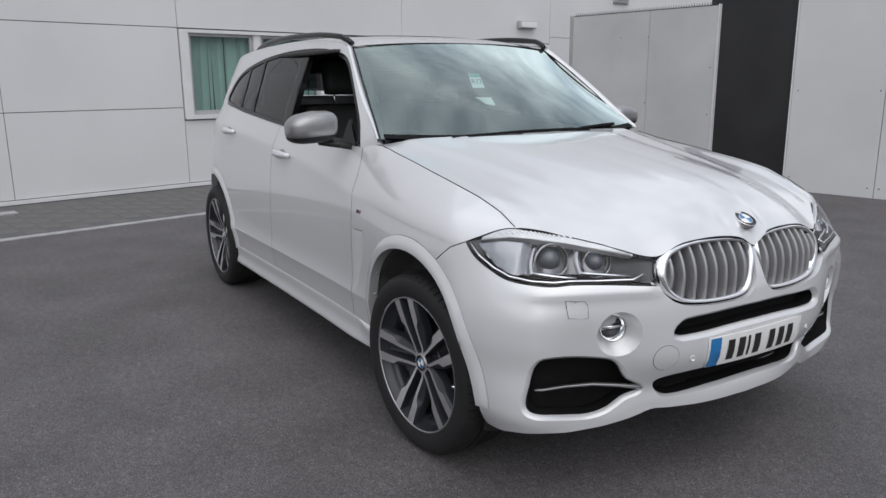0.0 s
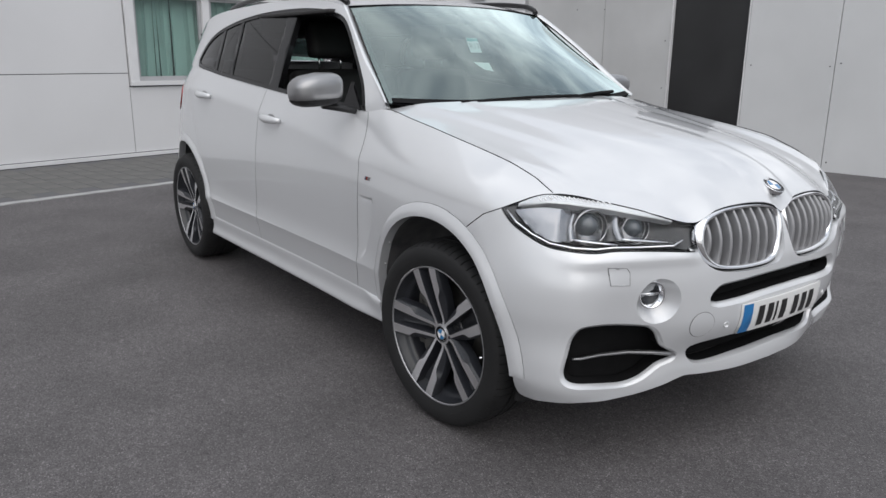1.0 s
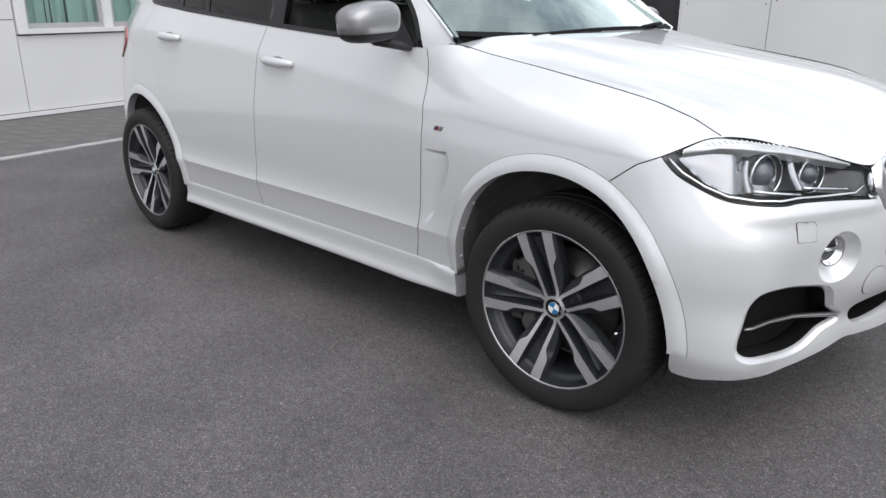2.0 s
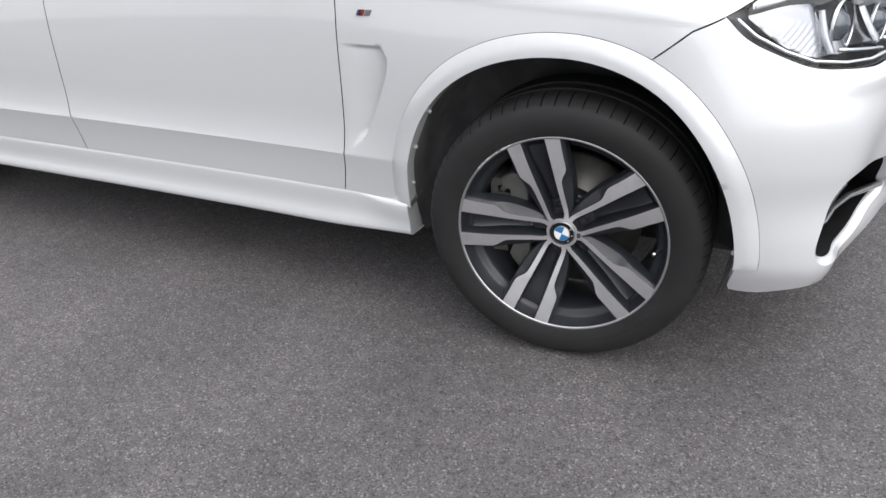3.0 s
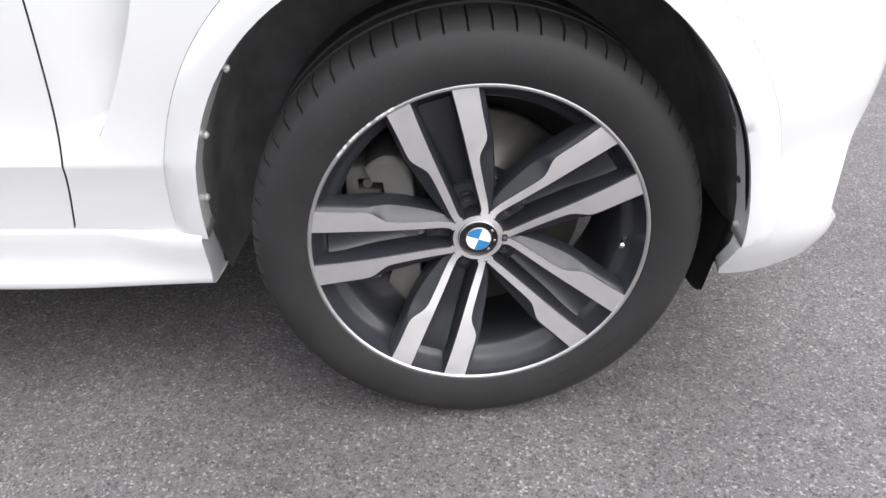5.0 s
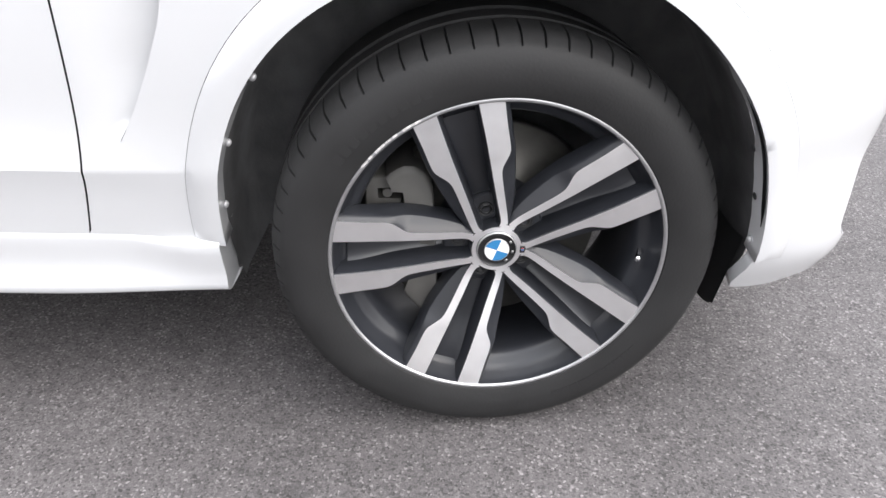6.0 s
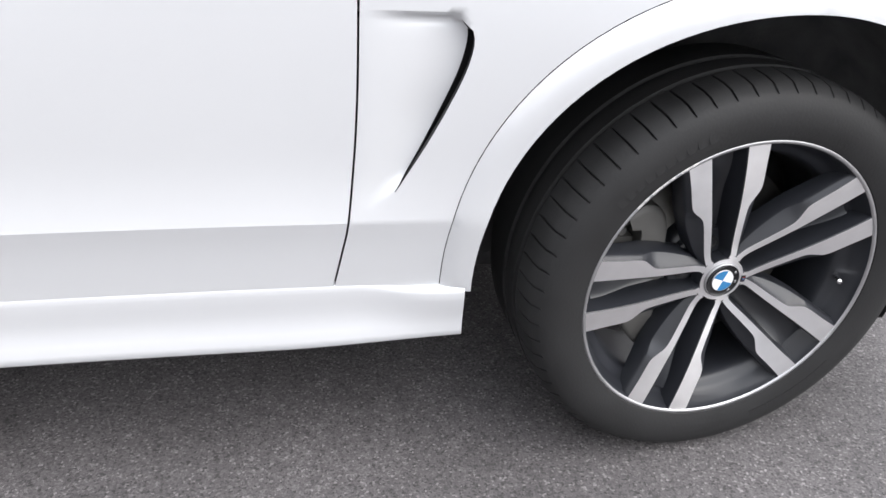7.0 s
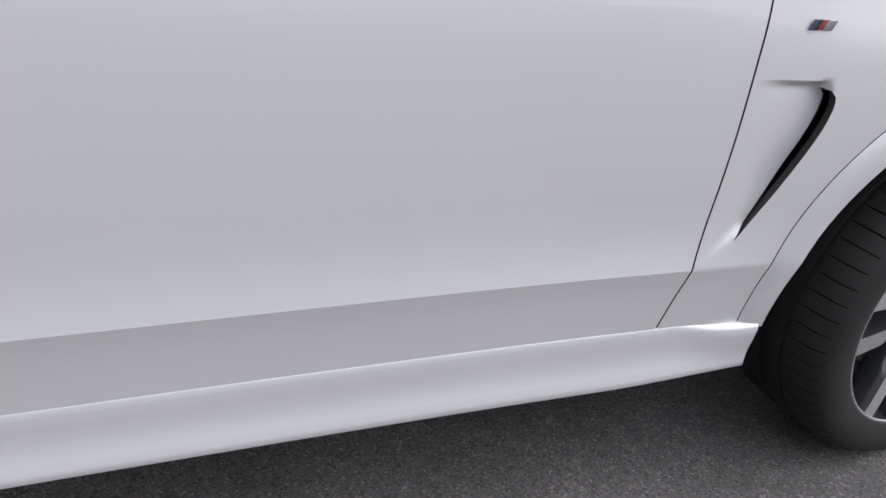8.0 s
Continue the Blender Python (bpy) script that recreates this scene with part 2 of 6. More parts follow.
# the plan of the waist: (x, w) from the middle of the nose, round the corner, along the side to the tail
PLAN = [(0.840, 0.0), (0.836, 0.14), (0.826, 0.27), (0.795, 0.42), (0.735, 0.57), (0.675, 0.71), (0.60, 0.82),
        (0.48, 0.902), (0.33, 0.946), (0.15, 0.964), (-0.10, 0.960), (-0.45, 0.936), (-0.80, 0.923), (-1.5, 0.932),
        (-2.2, 0.950), (-2.7, 0.957), (-3.0, 0.940), (-3.25, 0.890), (-3.5, 0.815), (-3.72, 0.69), (-3.88, 0.45), (-3.94, 0.0)]
LENGTHS = [0.0]
for (xa, wa), (xb, wb) in zip(PLAN, PLAN[1:]):
    LENGTHS.append(LENGTHS[-1] + math.hypot(xb - xa, wb - wa))
plan_x = spline(list(zip(LENGTHS, [p[0] for p in PLAN])))
plan_w = spline(list(zip(LENGTHS, [p[1] for p in PLAN])))
TABLE = [(i * 0.01, plan_x(i * 0.01), plan_w(i * 0.01)) for i in range(int(LENGTHS[-1] * 100) + 1)]


def s_of_w(w):
    """Way round the plan at which the nose is w off the middle."""
    for (sa, xa, wa), (sb, xb, wb) in zip(TABLE, TABLE[1:]):
        if wa <= w <= wb:
            return sa + (sb - sa) * (w - wa) / max(wb - wa, 1e-9)
    return TABLE[90][0]


def s_of_x(x):
    """Way round the plan at which the flank is at x."""
    for (sa, xa, wa), (sb, xb, wb) in zip(TABLE, TABLE[1:]):
        if xa >= x >= xb:
            return sa + (sb - sa) * (xa - x) / max(xa - xb, 1e-9)
    return TABLE[-1][0]


CREASE = 0.498  # height of the sharp fold low on the doors
S_CORNER, S_FENDER, S_DOOR, S_TAIL = s_of_w(0.76), s_of_x(0.2), s_of_x(-0.75), s_of_x(-3.5)
# how far the skin lies inside the plan, by height, at the nose, the corner, the flank and the tail
NOSE = spline([(0.18, 0.13), (0.24, 0.05), (0.30, 0.012), (0.40, 0.03), (0.50, 0.004), (0.58, 0.0), (0.68, 0.004), (0.76, 0.016), (0.86, 0.056), (0.95, 0.11)])
CORNER = spline([(0.18, 0.08), (0.24, 0.016), (0.30, 0.006), (0.40, 0.008), (0.50, 0.022), (0.60, 0.010), (0.70, 0.0), (0.80, 0.022), (0.90, 0.085), (0.97, 0.150)])
FENDER = spline([(0.18, 0.12), (0.26, 0.082), (0.35, 0.055), (0.50, 0.022), (0.62, 0.006), (0.74, 0.0), (0.84, 0.003), (0.92, 0.014)])
FLANK = spline([(0.18, 0.100), (0.225, 0.060), (0.26, 0.042), (0.31, 0.034), (0.355, 0.0245), (0.375, 0.0235), (0.44, 0.0170), (0.498, 0.0115), (0.58, 0.0125), (0.66, 0.0105), (0.76, 0.0095), (0.86, 0.0115), (0.94, 0.017)])
TAIL = spline([(0.18, 0.10), (0.30, 0.02), (0.45, 0.0), (0.70, 0.01), (0.90, 0.03), (1.10, 0.07), (1.20, 0.10)])
# the shoulder line, the upper edge, and how far in that edge lies
shoulder = spline([(-3.9, 1.16), (-2.8, 1.16), (-1.9, 1.104), (-1.09, 1.018), (-0.57, 0.945), (-0.1, 0.915), (0.2, 0.90), (0.4, 0.88)])
top_edge = spline([(-3.9, 1.33), (-2.75, 1.285), (-2.2, 1.240), (-1.43, 1.186), (-0.73, 1.147), (-0.58, 1.165), (-0.41, 1.138), (-0.12, 1.098), (0.237, 1.044), (0.36, 1.012), (0.50, 0.972)])
top_depth = spline([(-3.9, 0.10), (-3.2, 0.09), (-2.75, 0.09), (-2.2, 0.070), (-1.43, 0.058), (-0.85, 0.072), (-0.62, 0.125), (-0.5, 0.150), (-0.12, 0.165), (0.237, 0.162), (0.36, 0.150), (0.50, 0.110)])


def inset(s, x, z):
    zs = shoulder(x)
    low = min(z, zs)
    nose, corner = NOSE(z), CORNER(z)
    flank = FLANK(low) - 0.0085 * math.exp(-abs(low - CREASE) / 0.035)
    side = FENDER(low) + (flank - FENDER(low)) * smooth(S_FENDER + 0.35, S_DOOR, s)
    side += (TAIL(low) - side) * smooth(S_DOOR + 1.9, S_TAIL + 0.2, s)
    if z > zs:
        q = (z - zs) / max(top_edge(x) - zs, 0.02)
        side += (top_depth(x) - 0.016) * max(q, 0) ** (1.05 if x < -0.7 else 1.9 - 0.85 * smooth(-0.35, -0.7, x))
    front = nose + (corner - nose) * smooth(0.25, S_CORNER, s)
    square = 0.036 * smooth(0.70, 0.90, s) * smooth(1.34, 1.10, s) * smooth(0.23, 0.36, z) * smooth(0.86, 0.56, z)
    chin = 0.056 * smooth(0.56, 0.33, z) * smooth(0.93, 0.64, s) * (0.45 + 0.55 * smooth(0.10, 0.45, s))
    return front + (side - front) * smooth(S_CORNER - 0.05, S_FENDER - 0.02, s) - square + chin


def skin(s, z, out=0.0):
    """The skin's place (x, w, z) at s round the plan and z up; out lifts it."""
    x, w = plan_x(s), plan_w(s)
    tx, tw = plan_x(s + 0.01) - plan_x(s - 0.01), plan_w(s + 0.01) - plan_w(s - 0.01)
    t = math.hypot(tx, tw)
    d = inset(s, x, z) - out
    return x - tw / t * d, w + tx / t * d, z


from mathutils.geometry import delaunay_2d_cdt

# ---- mesh tools ----
def part(name, bm, mats, parent=None, label="", flat=False):
    """Links a bmesh as one mesh object under a thing or a part."""
    me = bpy.data.meshes.new(name)
    bm.to_mesh(me)
    bm.free()
    for mt in (mats if isinstance(mats, (list, tuple)) else [mats]):
        me.materials.append(mt)
    if not flat:
        me.polygons.foreach_set("use_smooth", [True] * len(me.polygons))
    ob = new(name, me)
    if parent:
        ob.parent = parent
    return tagged(ob, label)


def thing(name, label, category, place=(0, 0, 0), group="", kind="", turn=0.0):
    """An Empty at the base of a thing, to parent its parts."""
    ob = new(name)
    ob.location = place
    ob.rotation_euler = (0, 0, radians(turn))
    ob.empty_display_size = 0.1
    return tagged(ob, label, category, group, kind)


def box(bm, lo, hi, mat=0, bevel=0.0, turn=None):
    """A box between two corners, bevelled on request, with a matrix to place it."""
    vs = bmesh.ops.create_cube(bm, size=1.0)["verts"]
    c = [(a + b) / 2 for a, b in zip(lo, hi)]
    d = [b - a for a, b in zip(lo, hi)]
    for v in vs:
        v.co = Vector((c[0] + v.co.x * d[0], c[1] + v.co.y * d[1], c[2] + v.co.z * d[2]))
    fs = set(f for v in vs for f in v.link_faces)
    if bevel:
        es = list(set(e for f in fs for e in f.edges))
        got = bmesh.ops.bevel(bm, geom=es, offset=bevel, segments=2, profile=0.7, affect="EDGES")
        vs = list(set(v for f in got["faces"] for v in f.verts) | set(v for v in vs if v.is_valid))
        fs = set(f for v in vs for f in v.link_faces)
    for f in fs:
        f.material_index = mat
    if turn:
        for v in vs:
            v.co = turn @ v.co
    return vs


def lathe(bm, profile, steps, mat=0, phase=0.0, closed=False, arc=(0.0, 2 * math.pi)):
    """Turns (r, y) points about the y axis. Returns the rings."""
    rings = []
    full = arc[1] - arc[0] > 6.28
    count = steps if full else steps + 1
    for i in range(count):
        a = arc[0] + (arc[1] - arc[0]) * i / steps + phase
        rings.append([bm.verts.new((r * math.cos(a), y, r * math.sin(a))) for r, y in profile])
    n = len(profile)
    for i in range(steps):
        p, q = rings[i], rings[(i + 1) % count]
        for j in range(n if closed else n - 1):
            k = (j + 1) % n
            f = bm.faces.new((p[j], p[k], q[k], q[j]))
            f.material_index = mat
    return rings


def smooth_path(points, step=0.015, closed=False):
    """A Catmull-Rom curve through points of any dimension, in even short steps."""
    pts = [Vector(p) for p in points]
    n = len(pts)
    res = []
    for i in range(n if closed else n - 1):
        p0 = pts[(i - 1) % n] if closed or i else pts[0] * 2 - pts[1]
        p1, p2 = pts[i], pts[(i + 1) % n]
        p3 = pts[(i + 2) % n] if closed or i + 2 < n else p2 * 2 - p1
        m = max(1, int((p2 - p1).length / step))
        for k in range(m):
            t = k / m
            res.append(0.5 * ((2 * p1) + (p2 - p0) * t + (2 * p0 - 5 * p1 + 4 * p2 - p3) * t * t + (3 * p1 - p0 - 3 * p2 + p3) * t ** 3))
    if not closed:
        res.append(pts[-1])
    return res


def straight(points, step=0.015):
    res = []
    pts = [Vector(p) for p in points]
    for a, b in zip(pts, pts[1:]):
        m = max(1, int((b - a).length / step))
        res += [a.lerp(b, k / m) for k in range(m)]
    res.append(pts[-1])
    return res


def ring_of(*curves):
    """One closed outline from curves that follow one another."""
    res = []
    for c in curves:
        for p in c:
            if not res or (res[-1] - p).length > 1e-4:
                res.append(p)
    if (res[0] - res[-1]).length < 1e-4:
        res.pop()
    return res


def inside(p, poly):
    x, y = p[0], p[1]
    hit = False
    j = len(poly) - 1
    for i in range(len(poly)):
        xi, yi, xj, yj = poly[i][0], poly[i][1], poly[j][0], poly[j][1]
        if (yi > y) != (yj > y) and x < (xj - xi) * (y - yi) / (yj - yi) + xi:
            hit = not hit
        j = i
    return hit


def fill(outline, holes, place, grid=0.025, flip=False, depth=0.012, mat=0, flange_mat=None, bm=None, clear=0.4, grid_y=None, fold=None, fold_u=(-99.0, 99.0)):
    """Meshes an outline with holes in a flat chart and lays it on a surface by place(u, v) -> Vector; turned-in edges give it depth."""
    bm = bm or bmesh.new()
    loops = [outline, *holes]
    pts, edges = [], []
    for lp in loops:
        base = len(pts)
        pts += [Vector((p[0], p[1])) for p in lp]
        edges += [(base + i, base + (i + 1) % len(lp)) for i in range(len(lp))]
    if fold is not None:
        us = [p.x for p in outline]
        line = [Vector((u, fold)) for u in np.arange(min(us), max(us), grid * 0.6)]
        line = [p for p in line if fold_u[0] < p.x < fold_u[1] and inside(p, outline)]
        base = len(pts)
        pts += line
        edges += [(base + i, base + i + 1) for i in range(len(line) - 1)]
    us, vs = [p.x for p in pts[:len(outline)]], [p.y for p in pts[:len(outline)]]
    border = np.array([(p.x, p.y) for p in pts])
    gy = grid_y or grid
    row = 0
    v = min(vs) + gy * 0.5
    while v < max(vs):
        u = min(us) + grid * (0.5 if row % 2 else 0.0)
        while u < max(us):
            if inside((u, v), outline) and not any(inside((u, v), h) for h in holes):
                if np.min((border[:, 0] - u) ** 2 / grid ** 2 + (border[:, 1] - v) ** 2 / gy ** 2) > clear ** 2:
                    pts.append(Vector((u, v)))
            u += grid
        v += gy
        row += 1
    got = delaunay_2d_cdt(pts, edges, [], 0, 1e-6)
    co, tris = got[0], got[2]
    kept = []
    for t in tris:
        c = (co[t[0]] + co[t[1]] + co[t[2]]) / 3
        if inside(c, outline) and not any(inside(c, h) for h in holes):
            kept.append(t)
    used = sorted(set(i for t in kept for i in t))
    vert = {i: bm.verts.new(place(co[i].x, co[i].y)) for i in used}
    faces = []
    for t in kept:
        f = bm.faces.new([vert[i] for i in (reversed(t) if flip else t)])
        f.material_index = mat
        faces.append(f)
    if fold is not None:
        ids = {vert[i] for i in used if abs(co[i].y - fold) < 1e-5 and fold_u[0] < co[i].x < fold_u[1]}
        for v in ids:
            for e in v.link_edges:
                if e.other_vert(v) in ids:
                    e.smooth = False
    if depth:
        bm.normal_update()
        nor = {i: vert[i].normal.copy() for i in used}
        count = {}
        for t in kept:
            for a, b in ((t[0], t[1]), (t[1], t[2]), (t[2], t[0])):
                count[(a, b)] = 1
        rim = [(a, b) for a, b in count if (b, a) not in count]
        top, low = {}, {}
        for i in set(k for e in rim for k in e):
            top[i] = bm.verts.new(vert[i].co)
            low[i] = bm.verts.new(vert[i].co - nor[i] * depth)
        for a, b in rim:
            q = (top[b], top[a], low[a], low[b])
            f = bm.faces.new(tuple(reversed(q)) if flip else q)
            f.material_index = mat if flange_mat is None else flange_mat
    return bm


def mirrored(bm):
    """The same mesh on the other side of the middle plane."""
    other = bm.copy()
    for v in other.verts:
        v.co.y = -v.co.y
    bmesh.ops.reverse_faces(other, faces=other.faces[:])
    return other


def both(name, bm, mats, parent, label="", flat=False):
    """A part of the flank and its twin on the other side."""
    other = mirrored(bm)
    return part(name, bm, mats, parent, label, flat), part(name, other, mats, parent, label, flat)


def tube(bm, path, radius, sides=8, mat=0, flat_z=1.0, caps=True):
    """A rod along a path; radius may be a number or a function of 0..1."""
    rings = []
    n = len(path)
    for i, p in enumerate(path):
        p = Vector(p)
        d = (Vector(path[min(i + 1, n - 1)]) - Vector(path[max(i - 1, 0)])).normalized()
        up = Vector((0, 0, 1)) if abs(d.z) < 0.95 else Vector((1, 0, 0))
        a = d.cross(up).normalized()
        b = a.cross(d).normalized()
        r = radius(i / (n - 1)) if callable(radius) else radius
        rings.append([bm.verts.new(p + a * math.cos(2 * math.pi * k / sides) * r + b * math.sin(2 * math.pi * k / sides) * r * flat_z) for k in range(sides)])
    for p, q in zip(rings, rings[1:]):
        for k in range(sides):
            f = bm.faces.new((p[k], p[(k + 1) % sides], q[(k + 1) % sides], q[k]))
            f.material_index = mat
    if caps:
        bm.faces.new(list(reversed(rings[0]))).material_index = mat
        bm.faces.new(rings[-1]).material_index = mat
    return rings


def grid_surface(bm, place, nu, nv, flip=False, mat=0):
    rows = [[bm.verts.new(place(i / nu, j / nv)) for j in range(nv + 1)] for i in range(nu + 1)]
    for i in range(nu):
        for j in range(nv):
            q = (rows[i][j], rows[i + 1][j], rows[i + 1][j + 1], rows[i][j + 1])
            bm.faces.new(tuple(reversed(q)) if flip else q).material_index = mat
    return rows


def disc(bm, centre, ax, ay, r, steps=28, mat=0, inner=0.0, a0=0.0, a1=2 * math.pi):
    """A flat disc, ring or sector in the plane of two axes."""
    c, ax, ay = Vector(centre), Vector(ax), Vector(ay)
    full = a1 - a0 > 6.28
    n = steps if full else steps + 1
    rim = [bm.verts.new(c + (ax * math.cos(a0 + (a1 - a0) * i / steps) + ay * math.sin(a0 + (a1 - a0) * i / steps)) * r) for i in range(n)]
    if inner:
        low = [bm.verts.new(c + (ax * math.cos(a0 + (a1 - a0) * i / steps) + ay * math.sin(a0 + (a1 - a0) * i / steps)) * inner) for i in range(n)]
        for i in range(steps):
            k = (i + 1) % n
            bm.faces.new((low[i], rim[i], rim[k], low[k])).material_index = mat
    else:
        mid = bm.verts.new(c)
        for i in range(steps):
            bm.faces.new((mid, rim[i], rim[(i + 1) % n])).material_index = mat


def shrink(poly, by):
    """The outline moved inwards by a distance."""
    n = len(poly)
    area = sum(poly[i].x * poly[(i + 1) % n].y - poly[(i + 1) % n].x * poly[i].y for i in range(n))
    sg = 1 if area > 0 else -1
    res = []
    for i in range(n):
        d = (poly[(i + 1) % n] - poly[i - 1])
        d = d.normalized() if d.length > 1e-9 else Vector((1, 0))
        res.append(poly[i] + Vector((-d.y, d.x)) * by * sg)
    return res


def surround(outer, inner, place, depths=((0.0, 0.0), (0.12, 0.0015), (0.5, 0.006), (0.88, 0.013), (1.0, 0.019), (1.0, 0.075))):
    """A turned-in border between two outlines of a chart; place(s, z, down) lays it on the skin."""
    bm = bmesh.new()
    n = len(outer)
    rings = [[bm.verts.new(place(*outer[k].lerp(inner[k], q), d)) for k in range(n)] for q, d in depths]
    for p, q in zip(rings, rings[1:]):
        for k in range(n):
            # the deepest ring is black: shade inside the opening is put into its colour
            bm.faces.new((p[k], p[(k + 1) % n], q[(k + 1) % n], q[k])).material_index = int(q is rings[-1])
    return bm


# ---- the car ----
car = thing("car", "pearl white large SUV with its driver window down, parked on asphalt", "car")
ARCH_X, ARCH_Z, ARCH_IN, ARCH_OUT, REAR_X = 0.008, 0.365, 0.445, 0.497, -2.933


def at_x(x, z):
    return Vector((s_of_x(x), z))


def on_skin(lift=0.0):
    """Lays a chart of (way round the plan, height) on the right flank and across the nose."""
    def place(s, z):
        x, w, h = skin(abs(s), z, lift(s, z) if callable(lift) else lift)
        return Vector((x, -w if s >= 0 else w, h))
    return place


def arch_x(cx, r, a):
    """Where an arch line stands at an angle; the front arch is a little narrower ahead of the wheel."""
    c = math.cos(a)
    return cx + (r + arch_grow(cx, a) - ((0.032 * c + 0.036 * max(math.sin(a), 0.0)) * c if cx == ARCH_X and c > 0 else 0.0)) * c


def arch_grow(cx, a):
    """How far the front arch stands out of a plain circle, over the wheel and behind it."""
    if cx != ARCH_X:
        return 0.0
    return 0.010 * math.sin(a) ** 2 + (0.012 * math.sin(2 * a) ** 2 if math.cos(a) < 0 else 0.0)


def arch_z(cx, r, a):
    return ARCH_Z + (r + arch_grow(cx, a)) * math.sin(a)


def arc(cx, r, a, b, n=44):
    """An arch line in the chart, by angles in degrees from the nose upwards."""
    turns = [radians(a + (b - a) * i / n) for i in range(n + 1)]
    return [at_x(arch_x(cx, r, q), arch_z(cx, r, q)) for q in turns]


def flip_s(curve):
    return [Vector((-p.x, p.y)) for p in reversed(curve)]


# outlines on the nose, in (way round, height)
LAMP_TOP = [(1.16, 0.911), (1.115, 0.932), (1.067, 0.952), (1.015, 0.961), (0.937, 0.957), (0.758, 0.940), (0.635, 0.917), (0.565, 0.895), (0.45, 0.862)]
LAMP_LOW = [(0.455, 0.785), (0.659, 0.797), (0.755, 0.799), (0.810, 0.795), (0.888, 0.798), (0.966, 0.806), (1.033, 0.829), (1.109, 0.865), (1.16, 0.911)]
KIDNEY = [(0.452, 0.854), (0.460, 0.806), (0.435, 0.757), (0.376, 0.720), (0.28, 0.705), (0.148, 0.701), (0.066, 0.710), (0.029, 0.742), (0.014, 0.800), (0.0075, 0.862),
          (0.017, 0.889), (0.061, 0.904), (0.151, 0.914), (0.286, 0.913), (0.372, 0.900), (0.425, 0.882)]
kidney = smooth_path(KIDNEY, 0.012, closed=True)
split = [min(range(len(kidney)), key=lambda i: (kidney[i] - Vector(k)).length) for k in ((0.460, 0.806), (0.0075, 0.862))]
kidney_low = kidney[split[0]:split[1] + 1]
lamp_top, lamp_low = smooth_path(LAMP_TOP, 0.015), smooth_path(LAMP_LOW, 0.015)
theta = 66.0
seam_foot = at_x(arch_x(ARCH_X, ARCH_OUT, radians(theta)), arch_z(ARCH_X, ARCH_OUT, radians(theta)))
seam = straight([seam_foot, (1.222, 0.885), (1.16, 0.911)])
LOW_EDGE = [(s_of_x(0.428), 0.346), (s_of_x(0.426), 0.325), (s_of_x(0.424), 0.284), (s_of_x(0.431), 0.267), (1.000, 0.264), (0.926, 0.279), (0.836, 0.286), (0.728, 0.274), (0.620, 0.278), (0.522, 0.301), (0.431, 0.330), (0.359, 0.329), (0.243, 0.329), (0.103, 0.331), (0.0, 0.330)]
low_edge = smooth_path(LOW_EDGE, 0.02)
arch_front = arc(ARCH_X, ARCH_OUT, -2, theta)
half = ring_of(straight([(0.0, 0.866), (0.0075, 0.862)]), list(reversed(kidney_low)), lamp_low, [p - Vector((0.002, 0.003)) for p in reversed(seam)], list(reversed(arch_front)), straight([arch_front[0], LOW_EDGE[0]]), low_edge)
outline = half + [Vector((-p.x, p.y)) for p in reversed(half) if abs(p.x) > 1e-6]
SLOT = smooth_path([(0.386, 0.625), (0.366, 0.648), (0.325, 0.661), (0.14, 0.669), (0, 0.670), (-0.14, 0.669), (-0.325, 0.661), (-0.366, 0.648), (-0.386, 0.625), (-0.36, 0.606), (-0.14, 0.615), (0, 0.617), (0.14, 0.615), (0.36, 0.606)], 0.012, True)
INTAKE = smooth_path([(0.890, 0.375), (0.884, 0.464), (0.864, 0.529), (0.817, 0.552), (0.650, 0.541), (0.588, 0.520), (0.543, 0.454), (0.480, 0.410), (0.540, 0.382), (0.603, 0.340), (0.682, 0.326), (0.799, 0.347)], 0.012, True)
LOWER = smooth_path([(0.428, 0.421), (0.400, 0.448), (0.234, 0.468), (-0.013, 0.473), (-0.234, 0.468), (-0.400, 0.448), (-0.428, 0.421), (-0.366, 0.373), (-0.173, 0.386), (-0.028, 0.391), (0.173, 0.386), (0.366, 0.373)], 0.012, True)
FOG = [Vector((0.588 + 0.078 * math.cos(i * 0.2244), 0.630 + 0.078 * math.sin(i * 0.2244))) for i in range(28)]
SLOT_OUT, INTAKE_OUT, LOWER_OUT = shrink(SLOT, -0.015), shrink(INTAKE, -0.013), shrink(LOWER, -0.007)
holes = [SLOT_OUT, INTAKE_OUT, flip_s(INTAKE_OUT), LOWER_OUT, FOG, flip_s(FOG)]


def nose_swell(s, z):
    """The raised lips round the lower intakes and the ledge below the plate."""
    a = abs(s)
    lip = (0.004 + 0.008 * smooth(0.60, 0.40, a)) * math.exp(-((z - 0.315 - 0.05 * smooth(0.65, 0.45, a)) / 0.035) ** 2) * smooth(1.05, 0.75, a)
    ridge = 0.012 * math.exp(-((z - 0.775) / 0.02) ** 2) * smooth(1.0, 0.8, a) * smooth(0.4, 0.5, a)
    return lip + ridge


